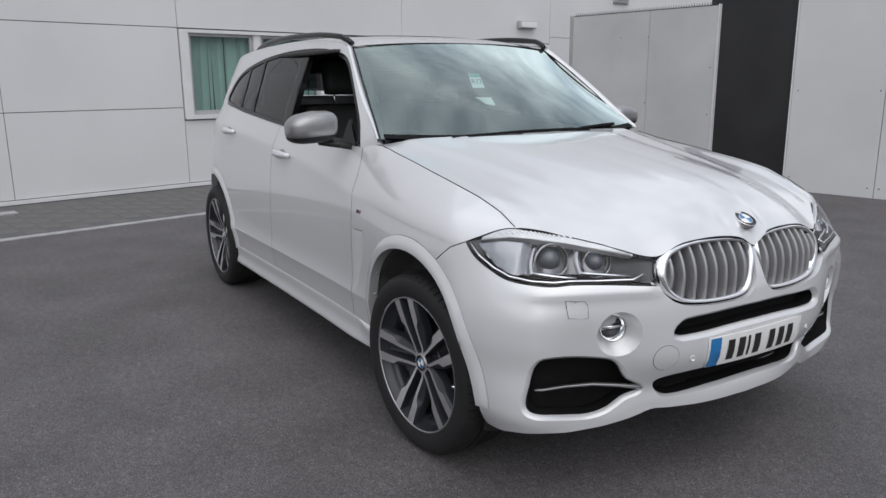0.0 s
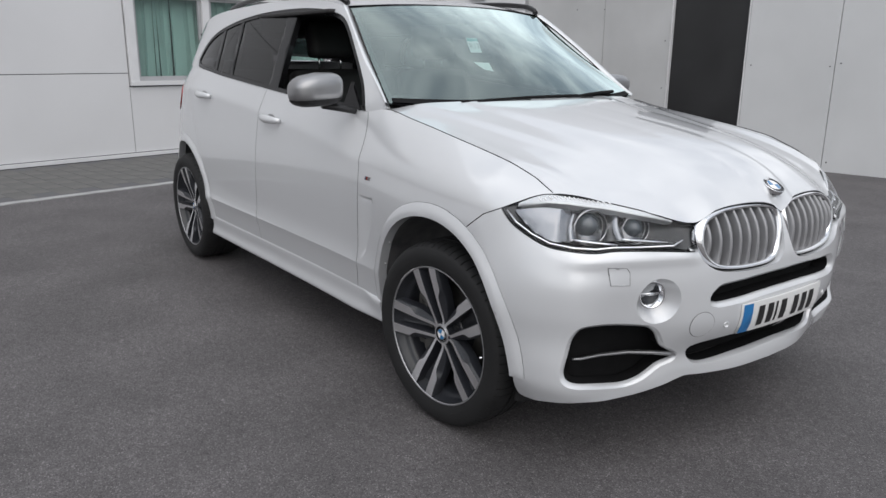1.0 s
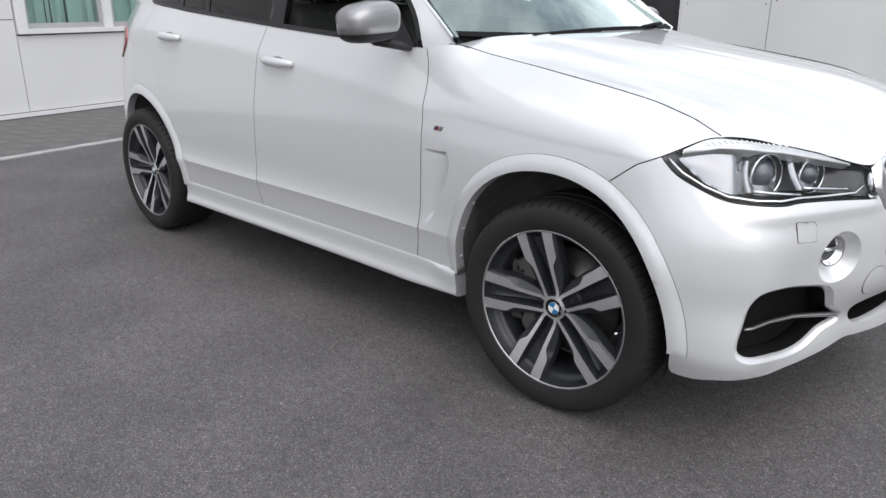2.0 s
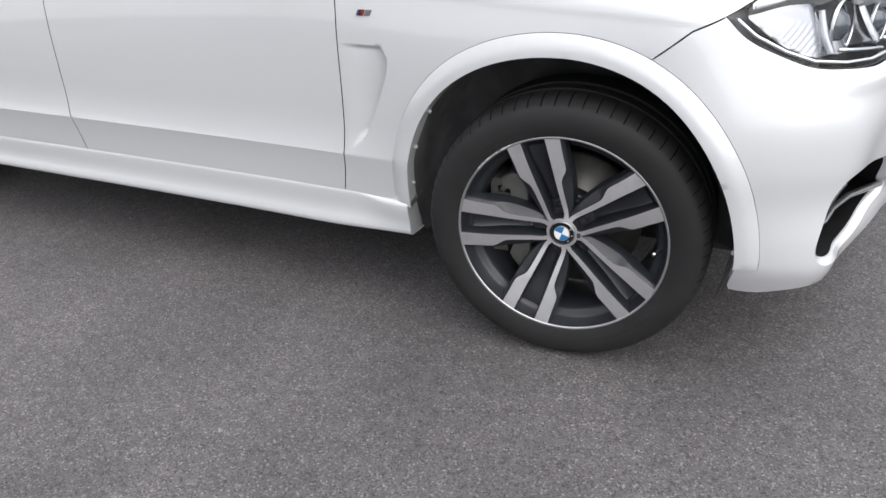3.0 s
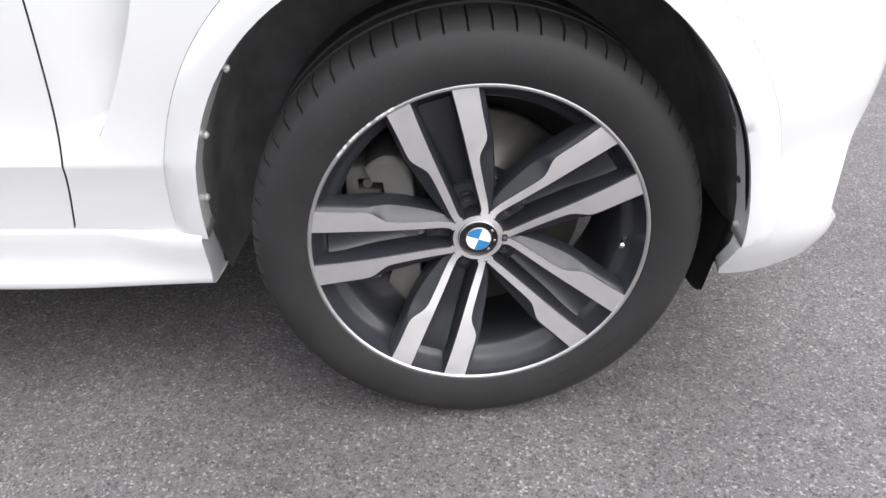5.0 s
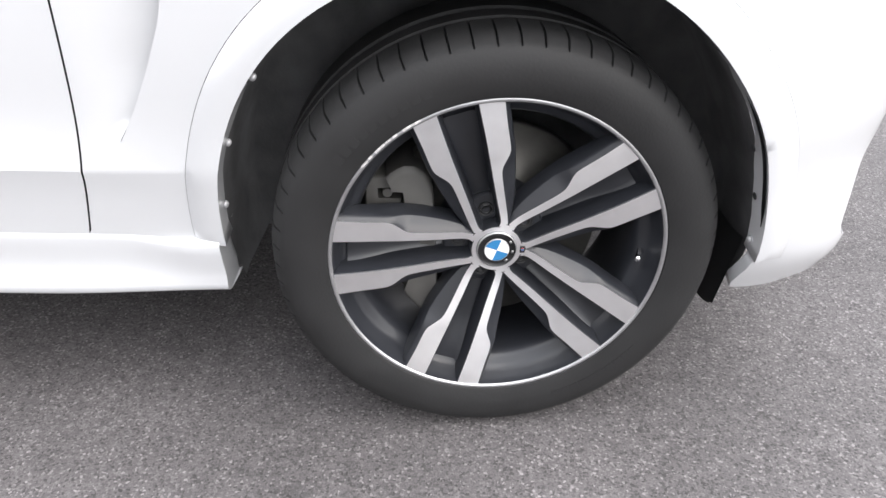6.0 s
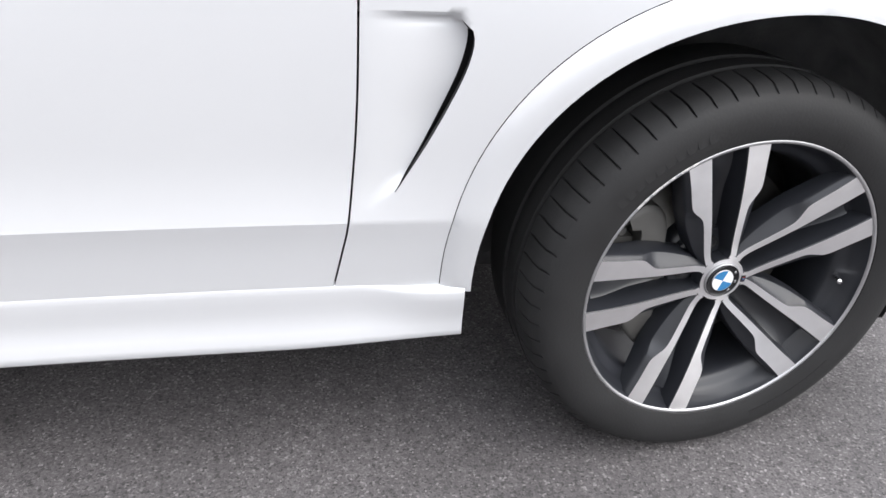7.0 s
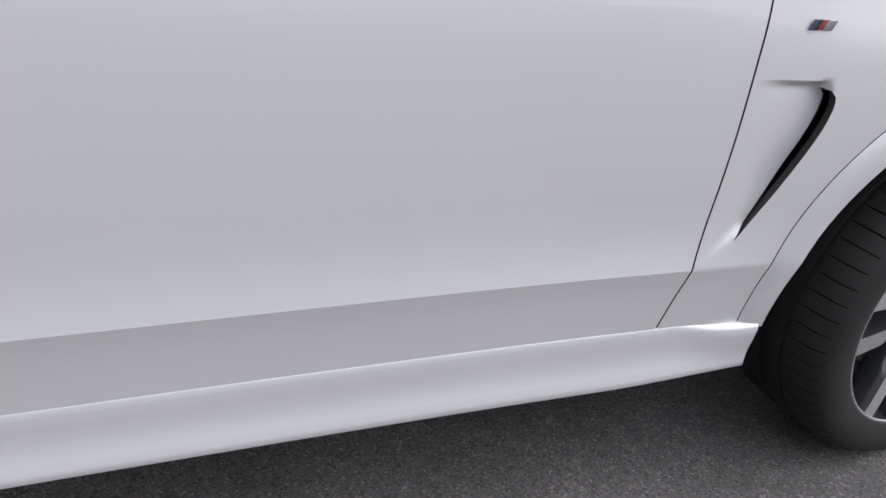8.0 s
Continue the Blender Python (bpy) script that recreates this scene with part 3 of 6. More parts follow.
bumper = part("front_bumper", fill(outline, holes, on_skin(nose_swell), 0.015, True, 0.022), M_PAINT, car)
for outer, inner in ((SLOT_OUT, SLOT), (INTAKE_OUT, INTAKE), (flip_s(INTAKE_OUT), flip_s(INTAKE)), (LOWER_OUT, LOWER)):
    bm = surround(outer, inner, lambda s, z, d: on_skin(nose_swell(s, z) - d)(s, z))
    bm.normal_update()
    part("intake_surround", bm, [M_PAINT, M_VOID], bumper)
for name, shape, deep in (("upper_intake_back", SLOT, -0.075), ("lower_intake_back", LOWER, -0.075), ("side_intake_back", INTAKE, -0.085), ("side_intake_back", flip_s(INTAKE), -0.085)):
    c = sum(shape, Vector((0, 0))) / len(shape)
    part(name, fill([c + (p - c) * 1.2 for p in shape], [], on_skin(deep), 0.03, True, 0.0), M_VOID, bumper, "black mesh backing behind the opening, its shade put into the colour")
# bars across the openings
for sign in (1, -1):
    bm = bmesh.new()
    tube(bm, [on_skin(-0.012 - 0.03 * smooth(0.5, 0.75, s))(sign * s, z) for s, z in ((0.870, 0.434), (0.840, 0.433), (0.756, 0.432), (0.647, 0.432), (0.566, 0.427), (0.503, 0.418), (0.446, 0.407))], lambda q: 0.006 + 0.006 * q, 8, flat_z=0.7)
    part("intake_blade", bm, M_SILVER, bumper, "satin grey intake blade")
    # fog lamp in its round dish
    c = on_skin(0.0)(sign * 0.608, 0.650)
    nrm = (on_skin(0.05)(sign * 0.60, 0.65) - on_skin(0.0)(sign * 0.60, 0.65)).normalized()
    side = Vector((0, 0, 1)).cross(nrm).normalized()
    up = nrm.cross(side)

    def dish(i, j):
        a, r = 2 * math.pi * i, j
        s, z = 0.588 + 0.078 * r * math.cos(a), 0.630 + 0.078 * r * math.sin(a)
        return on_skin(-0.045 * (1 - r ** 3))(sign * s, z)
    bm = bmesh.new()
    grid_surface(bm, dish, 32, 6, flip=sign > 0)
    part("fog_lamp_dish", bm, M_PAINT, bumper)
    fog = bmesh.new()
    turn = Matrix((side, nrm, up)).transposed().to_4x4()
    turn.translation = c - nrm * 0.028
    lathe(fog, [(0.049, -0.02), (0.049, 0.012), (0.046, 0.017), (0.041, 0.014), (0.036, -0.004), (0.020, -0.014), (0.0005, -0.016)], 28)
    fog.transform(turn)
    for f in fog.faces:
        if max((v.co - turn.translation).cross(nrm).length for v in f.verts) < 0.037:
            f.material_index = 1
    fog_lamp = part("fog_lamp", fog, [M_CHROME, M_ALLOYDARK], bumper, "round chrome fog lamp")
    lens = bmesh.new()
    lathe(lens, [(0.0405, 0.012), (0.03, 0.017), (0.015, 0.020), (0.0005, 0.021)], 28)
    box(lens, (-0.03, -0.004, -0.004), (0.03, 0.004, 0.004), 1)
    lens.transform(turn)
    part("lens", lens, [M_LENS, M_CHROME], bumper)
    # headlamp washer cover, towing cover and parking sensors
    wc = ring_of(straight([on for on in (Vector((0.774, 0.752)), Vector((0.712, 0.748)), Vector((0.702, 0.735)), Vector((0.700, 0.694)), Vector((0.764, 0.697)), Vector((0.774, 0.752)))], 0.01))
    if sign < 0:
        wc = flip_s(wc)
    mid = sum(wc, Vector((0, 0))) / len(wc)
    part("cover_joint", fill([mid + (p - mid) * 1.06 for p in wc], [], on_skin(lambda s, z: nose_swell(s, z) + 0.0010), 0.006, True, 0.0), M_LINER, bumper)
    part("washer_cover", fill(wc, [], on_skin(lambda s, z: nose_swell(s, z) + 0.0022), 0.006, True, 0.003), M_PAINT, bumper)
    bm = bmesh.new()
    t2 = turn.copy()
    t2.translation = on_skin(0.001)(sign * 0.315, 0.523)
    lathe(bm, [(0.011, -0.004), (0.011, 0.002), (0.008, 0.003), (0.0075, 0.0015), (0.0005, 0.0015)], 16)
    bm.transform(t2)
    part("parking_sensor", bm, M_PAINT, bumper)
towing = [Vector((0.418 + 0.046 * math.cos(i * 0.2618), 0.535 + 0.046 * math.sin(i * 0.2618))) for i in range(24)]
mid = sum(towing, Vector((0, 0))) / len(towing)
part("cover_joint", fill([mid + (p - mid) * 1.04 for p in towing], [], on_skin(lambda s, z: nose_swell(s, z) + 0.0010), 0.012, True, 0.0), M_LINER, bumper)
part("towing_cover", fill(towing, [], on_skin(lambda s, z: nose_swell(s, z) + 0.0020), 0.012, True, 0.003), M_PAINT, bumper)

# number plate
plate = ring_of(straight([(0.255, 0.478), (0.255, 0.588), (-0.235, 0.588), (-0.235, 0.478), (0.255, 0.478)], 0.03))
plate_ob = part("number_plate", fill(list(reversed(plate)), [], on_skin(0.010), 0.05, True, 0.008), M_PLATE, car, "white number plate with blue band and black characters as bars")
band = ring_of(straight([(0.253, 0.480), (0.253, 0.586), (0.207, 0.586), (0.207, 0.480), (0.253, 0.480)], 0.03))
part("blue_band", fill(list(reversed(band)), [], on_skin(0.0125), 0.05, True, 0.002), M_PLATEBLUE, plate_ob)
for s0 in (0.155, 0.102, 0.066, 0.022, -0.058, -0.113, -0.166):
    bar = ring_of(straight([(s0 + 0.016, 0.496), (s0 + 0.016, 0.570), (s0 - 0.015, 0.570), (s0 - 0.015, 0.496), (s0 + 0.016, 0.496)], 0.02)) if s0 != 0.066 else ring_of(straight([(s0 + 0.005, 0.496), (s0 + 0.005, 0.570), (s0 - 0.005, 0.570), (s0 - 0.005, 0.496), (s0 + 0.005, 0.496)], 0.02))
    part("bar", fill(list(reversed(bar)), [], on_skin(0.0125), 0.05, True, 0.001), M_INK, plate_ob)


def roundel(parent, centre, nrm, up, r, label="blue and white quartered round badge", rim=None):
    """A round badge: dark ring with a bright rim and blue and white quarters."""
    nrm, up = Vector(nrm).normalized(), Vector(up)
    side = up.cross(nrm).normalized()
    up = nrm.cross(side).normalized()
    bm = bmesh.new()
    c = Vector(centre)
    t = Matrix((side, nrm, up)).transposed().to_4x4()
    t.translation = c
    lathe(bm, [(r, -0.012 if parent == car else -0.006), (r, 0.001), (r * 0.985, 0.003), (r * 0.955, 0.003)], 36, 0)
    lathe(bm, [(r * 0.955, 0.003), (r * 0.94, 0.002), (r * 0.64, 0.002)], 36, 1)
    lathe(bm, [(r * 0.64, 0.002), (r * 0.62, 0.004), (r * 0.58, 0.003)], 36, 0)
    bm.transform(t)
    badge = part("roundel", bm, [rim or M_CHROME, M_GLOSSBLACK], parent, label)
    for k in range(4):
        q = bmesh.new()
        disc(q, c + nrm * 0.0035, side, up, r * 0.60, 8, 0, 0.0, k * math.pi / 2, (k + 1) * math.pi / 2)
        for f in q.faces:
            if f.normal.dot(nrm) < 0:
                f.normal_flip()
        part("quarter", q, M_BLUE if k % 2 else M_WHITE, badge if parent == car else parent)
    return badge


# kidney grilles
for sign in (1, -1):
    pts = kidney if sign > 0 else flip_s(kidney)
    cen = Vector((0.235, 0.810))

    def lean(out):
        # the grille leans in towards its foot
        return lambda s, z: out - 0.024 * smooth(0.875, 0.735, z)

    def drawn_in(p, outer_k, inner_k, tall_k):
        x, z = abs(p.x) - cen.x, p.y - cen.y
        return Vector((sign * (cen.x + x * (outer_k if x > 0 else inner_k)), cen.y + z * tall_k))

    ridge = [drawn_in(p, 0.85, 0.955, 0.93) for p in pts]
    inner = [drawn_in(p, 0.80, 0.915, 0.865) for p in pts]
    bm = bmesh.new()
    loops = [[bm.verts.new(on_skin(lean(d))(p.x, p.y)) for p in ring] for ring, d in ((pts, -0.018), (pts, -0.003), ([p.lerp(q, 0.75) for p, q in zip(pts, ridge)], 0.009), (ridge, 0.011), ([p.lerp(q, 0.5) for p, q in zip(ridge, inner)], 0.006), (inner, 0.004), (inner, -0.030))]
    for la, lb in zip(loops, loops[1:]):
        for i in range(len(la)):
            k = (i + 1) % len(la)
            bm.faces.new((la[i], la[k], lb[k], lb[i]))
    bmesh.ops.recalc_face_normals(bm, faces=bm.faces[:])
    if sum(f.normal.x for f in bm.faces) < 0:
        bmesh.ops.reverse_faces(bm, faces=bm.faces[:])
    grille = part("kidney_grille", bm, M_CHROME, car, "chrome kidney grille with satin silver slats")
    part("grille_back", fill([drawn_in(p, 0.98, 0.98, 0.98) for p in pts], [], on_skin(lean(-0.057)), 0.04, True, 0.0), M_VOID, grille)
    for k in range(8):
        s = sign * (0.062 + 0.0475 * k)
        zs = [p.y for p, q in zip(inner, inner[1:] + inner[:1]) if (p.x - s) * (q.x - s) <= 0 and p.x != q.x]
        if len(zs) < 2:
            continue
        lo, hi = min(zs), max(zs)
        bm = bmesh.new()
        rows = []
        for i in range(9):
            z = lo + (hi - lo) * i / 8
            bend = 0.012 * math.sin(math.pi * i / 8)
            rows.append([bm.verts.new(on_skin(lean(d))(s + sign * ds, z)) for ds, d in ((-0.006, -0.058), (-0.0055, -0.008 + bend), (-0.0035, -0.001 + bend), (0.0035, -0.001 + bend), (0.0055, -0.008 + bend), (0.010, -0.058))])
        for p, q in zip(rows, rows[1:]):
            for j in range(5):
                v4 = (p[j], q[j], q[j + 1], p[j + 1])
                bm.faces.new(v4 if sign > 0 else tuple(reversed(v4)))
        part("slat", bm, M_SATIN, grille)

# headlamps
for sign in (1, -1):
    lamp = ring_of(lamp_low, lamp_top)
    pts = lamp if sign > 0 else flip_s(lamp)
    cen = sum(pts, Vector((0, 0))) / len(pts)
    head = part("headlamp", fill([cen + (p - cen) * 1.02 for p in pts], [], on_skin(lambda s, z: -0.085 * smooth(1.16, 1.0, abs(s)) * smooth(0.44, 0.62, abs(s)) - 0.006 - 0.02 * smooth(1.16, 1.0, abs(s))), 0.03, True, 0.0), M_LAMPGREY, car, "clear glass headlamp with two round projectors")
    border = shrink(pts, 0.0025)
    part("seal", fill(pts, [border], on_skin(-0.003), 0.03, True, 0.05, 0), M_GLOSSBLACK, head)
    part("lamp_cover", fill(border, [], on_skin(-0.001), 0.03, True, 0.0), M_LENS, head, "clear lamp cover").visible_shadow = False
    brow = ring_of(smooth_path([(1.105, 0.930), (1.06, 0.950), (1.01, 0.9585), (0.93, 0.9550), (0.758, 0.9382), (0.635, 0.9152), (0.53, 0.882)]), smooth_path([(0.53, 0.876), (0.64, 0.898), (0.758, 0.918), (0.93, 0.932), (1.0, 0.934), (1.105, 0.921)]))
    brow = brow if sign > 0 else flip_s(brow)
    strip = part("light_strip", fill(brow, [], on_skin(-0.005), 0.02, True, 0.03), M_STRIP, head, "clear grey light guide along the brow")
    bm = bmesh.new()
    tube(bm, [on_skin(-0.003)(sign * s, z) for s, z in ((1.10, 0.9235), (1.0, 0.9365), (0.93, 0.9345), (0.758, 0.9205), (0.64, 0.9005), (0.54, 0.8800))], 0.0048, 6)
    part("light_rod", bm, M_STRIP, strip)
    for k in range(16):
        # cut steps in the upper part of the guide
        s0 = 1.045 - 0.020 * k
        z0 = 0.948 + 0.006 * smooth(1.05, 0.98, s0) - 0.085 * max(0.93 - s0, 0)
        bm = bmesh.new()
        tube(bm, [on_skin(-0.005)(sign * s0, z0), on_skin(-0.005)(sign * (s0 - 0.012), z0 - 0.007)], 0.0028, 5)
        part("step", bm, M_WHITE, strip)
    for s, z, r in ((0.820, 0.860, 0.054), (0.640, 0.850, 0.046)):
        c = on_skin(-0.066)(sign * s, z)
        nrm = Vector((0.93, -sign * 0.33, 0.05)).normalized()
        side = Vector((0, 0, 1)).cross(nrm).normalized()
        t = Matrix((side, nrm, nrm.cross(side))).transposed().to_4x4()
        t.translation = c
        bm = bmesh.new()
        lathe(bm, [(r * 1.08, 0.014), (r * 1.08, 0.019), (r * 1.06, 0.021), (r * 1.04, 0.018)], 36, 0)
        lathe(bm, [(r * 1.10, -0.04), (r * 1.10, 0.010)], 36, 1)
        lathe(bm, [(r * 1.04, 0.018), (r * 0.98, 0.006), (r * 0.935, 0.004)], 36, 1)
        lathe(bm, [(r * 0.935, 0.004), (r * 0.92, 0.007), (r * 0.905, 0.004)], 36, 0)
        lathe(bm, [(r * 0.905, 0.004), (r * 0.88, 0.003)], 36, 1)
        lathe(bm, [(r * 0.88, 0.003), (r * 0.80, -0.012)], 36, 1)
        bm.transform(t)
        proj = part("projector", bm, [M_CHROME, M_LAMPGREY], head)
        bm = bmesh.new()
        lathe(bm, [(r * 0.80, -0.005), (r * 0.68, 0.012), (r * 0.45, 0.024), (r * 0.2, 0.030), (0.0005, 0.031)], 28)
        bm.transform(t)
        part("projector_lens", bm, M_PROJECTOR, head)
        bm = bmesh.new()
        tube(bm, [on_skin(-0.022)(sign * (s + q), 0.829 - 0.10 * (0.07 - q)) for q in (0.07, 0.04, 0.0, -0.05, -0.09)], 0.0045, 6)
        part("chrome_spear", bm, M_CHROME, head)
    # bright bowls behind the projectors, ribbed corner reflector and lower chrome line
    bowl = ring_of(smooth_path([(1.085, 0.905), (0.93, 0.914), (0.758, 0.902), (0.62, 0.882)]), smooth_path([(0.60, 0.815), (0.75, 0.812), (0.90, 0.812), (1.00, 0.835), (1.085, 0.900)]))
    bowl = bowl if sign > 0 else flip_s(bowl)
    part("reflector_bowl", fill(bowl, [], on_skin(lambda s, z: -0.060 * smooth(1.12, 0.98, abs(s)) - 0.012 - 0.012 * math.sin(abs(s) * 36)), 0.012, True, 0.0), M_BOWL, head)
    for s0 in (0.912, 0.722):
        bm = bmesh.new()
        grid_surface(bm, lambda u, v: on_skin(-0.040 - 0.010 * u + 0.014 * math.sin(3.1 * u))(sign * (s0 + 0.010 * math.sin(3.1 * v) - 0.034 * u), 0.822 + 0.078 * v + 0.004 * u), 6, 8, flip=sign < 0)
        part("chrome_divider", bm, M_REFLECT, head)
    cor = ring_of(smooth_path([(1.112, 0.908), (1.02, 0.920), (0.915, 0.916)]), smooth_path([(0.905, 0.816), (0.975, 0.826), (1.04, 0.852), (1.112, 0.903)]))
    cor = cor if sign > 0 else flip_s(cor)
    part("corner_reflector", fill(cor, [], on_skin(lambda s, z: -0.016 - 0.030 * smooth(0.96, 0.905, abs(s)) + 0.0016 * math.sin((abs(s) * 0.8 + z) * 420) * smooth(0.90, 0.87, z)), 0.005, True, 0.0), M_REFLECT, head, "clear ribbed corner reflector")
    bm = bmesh.new()
    tube(bm, [on_skin(-0.005)(sign * s, z) for s, z in ((1.135, 0.905), (1.095, 0.872), (1.03, 0.840), (0.966, 0.818), (0.888, 0.809), (0.81, 0.806), (0.755, 0.810), (0.66, 0.808), (0.54, 0.806), (0.505, 0.822))], 0.0042, 6)
    part("chrome_line", bm, M_CHROME, head)

# bonnet: crowned sheet from the screen to the grilles; its edges follow the wings
wing_top = [at_x(0.44 - 0.045 * i, min(top_edge(0.44 - 0.045 * i), 1.19)) for i in range(1, 26)]
wing_line = sorted((skin(p.x, p.y) for p in wing_top), key=lambda p: p[0])
wing_w = spline([(p[0], p[1]) for p in wing_line])
wing_z = spline([(p[0], p[2]) for p in wing_line])
hood_front = spline([(0.0, 0.785), (0.06, 0.780), (0.10, 0.764), (0.2, 0.751), (0.32, 0.740), (0.43, 0.727), (0.55, 0.647), (0.67, 0.557), (0.745, 0.494), (0.80, 0.44)])
hood_front_z = spline([(0.0, 0.876), (0.03, 0.890), (0.06, 0.908), (0.10, 0.917), (0.2, 0.921), (0.32, 0.912), (0.43, 0.878), (0.55, 0.910), (0.67, 0.939), (0.745, 0.953), (0.80, 0.961)])
HOOD_CORNER = 0.447


def bonnet(u, v):
    """u from the screen to the nose, v across from -1 to 1."""
    a = abs(v)
    xe = -0.600 + (HOOD_CORNER + 0.600) * u
    wmax = wing_w(min(xe, 0.36)) - 0.004
    w = a * wmax
    xr = -0.425 - 0.175 * a ** 2.2
    xf = hood_front(w) + (HOOD_CORNER - hood_front(w)) * smooth(0.93, 1.0, a)
    x = xr + (xf - xr) * u
    zr = 1.196 - 0.013 * a ** 3
    zf = hood_front_z(max(w, 0.12))
    lin, pw = 0.60 + 0.25 * a ** 2, 9.0 - 3.0 * a
    z = zr + (zf - zr) * (lin * u + (1 - lin) * u ** pw)
    z += (hood_front_z(w) - zf) * smooth(0.955, 1.0, u)
    fade = math.sin(math.pi * min(max(0.06 + 0.94 * u, 0), 1)) ** 0.6
    z += fade * (0.0085 * (1 - smooth(-0.070, 0.035, a - 0.88 + 0.33 * u)) + 0.0088 * (1 - smooth(-0.075, 0.035, a - 0.60 + 0.24 * u)) - 0.0068)
    z -= 0.0045 * smooth(0.9, 1.0, u) * smooth(0.97, 0.90, a)
    edge = wing_z(xe) if xe < 0.36 else wing_z(0.36) + (0.961 - wing_z(0.36)) * (xe - 0.36) / (HOOD_CORNER - 0.36)
    z += (edge - z) * smooth(0.80, 1.0, a)
    return Vector((x, v * wmax, z))


bm = bmesh.new()
grid_surface(bm, lambda u, t: bonnet(1 - (1 - u) ** 1.7, -1 + 2 * t), 80, 150, flip=False)
bm.normal_update()
if sum(f.normal.z for f in bm.faces) < 0:
    bmesh.ops.reverse_faces(bm, faces=bm.faces[:])
rim = [e for e in bm.edges if e.is_boundary]
got = bmesh.ops.extrude_edge_only(bm, edges=rim)
for v in got["geom"]:
    if isinstance(v, bmesh.types.BMVert):
        v.co.z -= 0.004
        v.co.x -= 0.008 if v.co.x > 0.4 else 0.0
        v.co.y *= 0.994
# the turned-down rim is black, in place of shade in the shut line
for f in bm.faces:
    if any(len(e.link_faces) == 1 for e in f.edges):
        f.material_index = 1
for e in rim:
    e.smooth = False
hood = part("bonnet", bm, [M_PAINT, M_BLACK], car, "crowned white bonnet with two long creases")
for e in (-1, 1):
    # black tube put in as the shade of the gap beside the bonnet
    bm = bmesh.new()
    tube(bm, [bonnet(0.03 + 0.965 * k / 40, e) + Vector((0, e * 0.0012, 0.0002)) for k in range(41)], 0.0021, 6)
    part("gap_shade", bm, M_VOID, hood)
slope = (bonnet(0.96, 0.0) - bonnet(0.925, 0.0)).normalized()
en = Vector((-slope.z, 0, slope.x))
en = (en + Vector((0, 0, 0.25))).normalized()
roundel(car, bonnet(0.962, 0.0) + en * 0.004, en, (-0.91, 0, 0.42), 0.041)

# front wings
def sill_line(x):
    """Height of the joint above the sill; it dips towards the front arch."""
    return 0.376 - 0.0075 * smooth(-0.63, -0.52, x)


DOOR_SEAM = [(-0.690, 1.149), (-0.655, 1.09), (-0.625, 1.02), (-0.612, 0.92), (-0.614, 0.82), (-0.617, 0.7), (-0.623, 0.6), (-0.633, 0.498), (-0.642, 0.45), (-0.658, 0.378)]
door_seam = smooth_path([at_x(x, z) for x, z in DOOR_SEAM], 0.015)
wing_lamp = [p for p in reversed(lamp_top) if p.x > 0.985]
slit_x = spline([(0.530, -0.575), (0.556, -0.557), (0.635, -0.512), (0.720, -0.472), (0.762, -0.460), (0.785, -0.462), (0.797, -0.476)])
slit_wide = spline([(0.545, 0.001), (0.60, 0.0035), (0.70, 0.0065), (0.77, 0.0075), (0.795, 0.0025)])
zs = [0.547 + 0.0095 * i for i in range(27)]
VENT = [at_x(slit_x(z), z) for z in zs] + [at_x(slit_x(z) - max(slit_wide(z), 0.0012), z) for z in reversed(zs)]


def vent_floor(s, z):
    """The wing sinks towards the slit and lies flush beyond it."""
    x = plan_x(s)
    front = slit_x(min(max(z, 0.53), 0.797))
    if not 0.49 < z < 0.83 or x > front - 0.0008 or x < -0.618:
        return 0.0
    q = smooth(-0.615, front - 0.004, x)
    low = 0.498 + 0.048 * smooth(-0.63, -0.55, x)
    deep = 0.010 + 0.012 * smooth(0.56, 0.68, z)
    return -deep * q ** 1.1 * smooth(0.809, 0.799, z) * smooth(low, low + 0.035, z)


wing = ring_of(list(reversed(seam)), arc(ARCH_X, ARCH_OUT, theta, 180.8), straight([at_x(x, sill_line(x)) for x in (-0.489, -0.52, -0.545, -0.57, -0.595, -0.62, -0.640, -0.655)]), list(reversed([p - Vector((0.0018, 0)) for p in door_seam])), list(reversed(wing_top)), wing_lamp, straight([(1.16, 0.911), (1.16, 0.911)]))
# wing and door edges turn in black: shade of the seams is coloured in
bm = fill(wing, [VENT], on_skin(vent_floor), 0.010, True, 0.014, flange_mat=1, grid_y=0.0055, fold=0.809, fold_u=(s_of_x(-0.492), s_of_x(-0.612)))
wings = both("front_wing", bm, [M_PAINT, M_BLACK], car)
vent_back = ring_of(straight([at_x(-0.43, 0.53), at_x(-0.43, 0.82), at_x(-0.60, 0.82), at_x(-0.60, 0.53), at_x(-0.43, 0.53)], 0.03))
bm = fill(vent_back, [], on_skin(-0.060), 0.03, True, 0.0)
both("vent_back", bm, M_BLACK, car)
# small coloured badge on each wing
for sign in (-1, 1):
    badge = None
    for k, mt in enumerate((M_BADGE, M_INK, M_RED, M_SILVER)):
        bm = bmesh.new()
        x = -0.540 + (0.0068 * k if k < 3 else 0.023)
        wide = 0.0064 if k < 3 else 0.017
        y = sign * (skin(s_of_x(-0.52), 0.89)[1] + 0.001)
        vs = box(bm, (x, min(y, y + sign * 0.003), 0.8805), (x + wide, max(y, y + sign * 0.003), 0.8955), 0, 0.0006)
        for v in vs:
            v.co.x += (v.co.z - 0.888) * 0.5
        ob = part("wing_badge" if badge is None else "badge_stripe", bm, mt, car if badge is None else badge, "small striped wing badge" if badge is None else "")
        badge = badge or ob

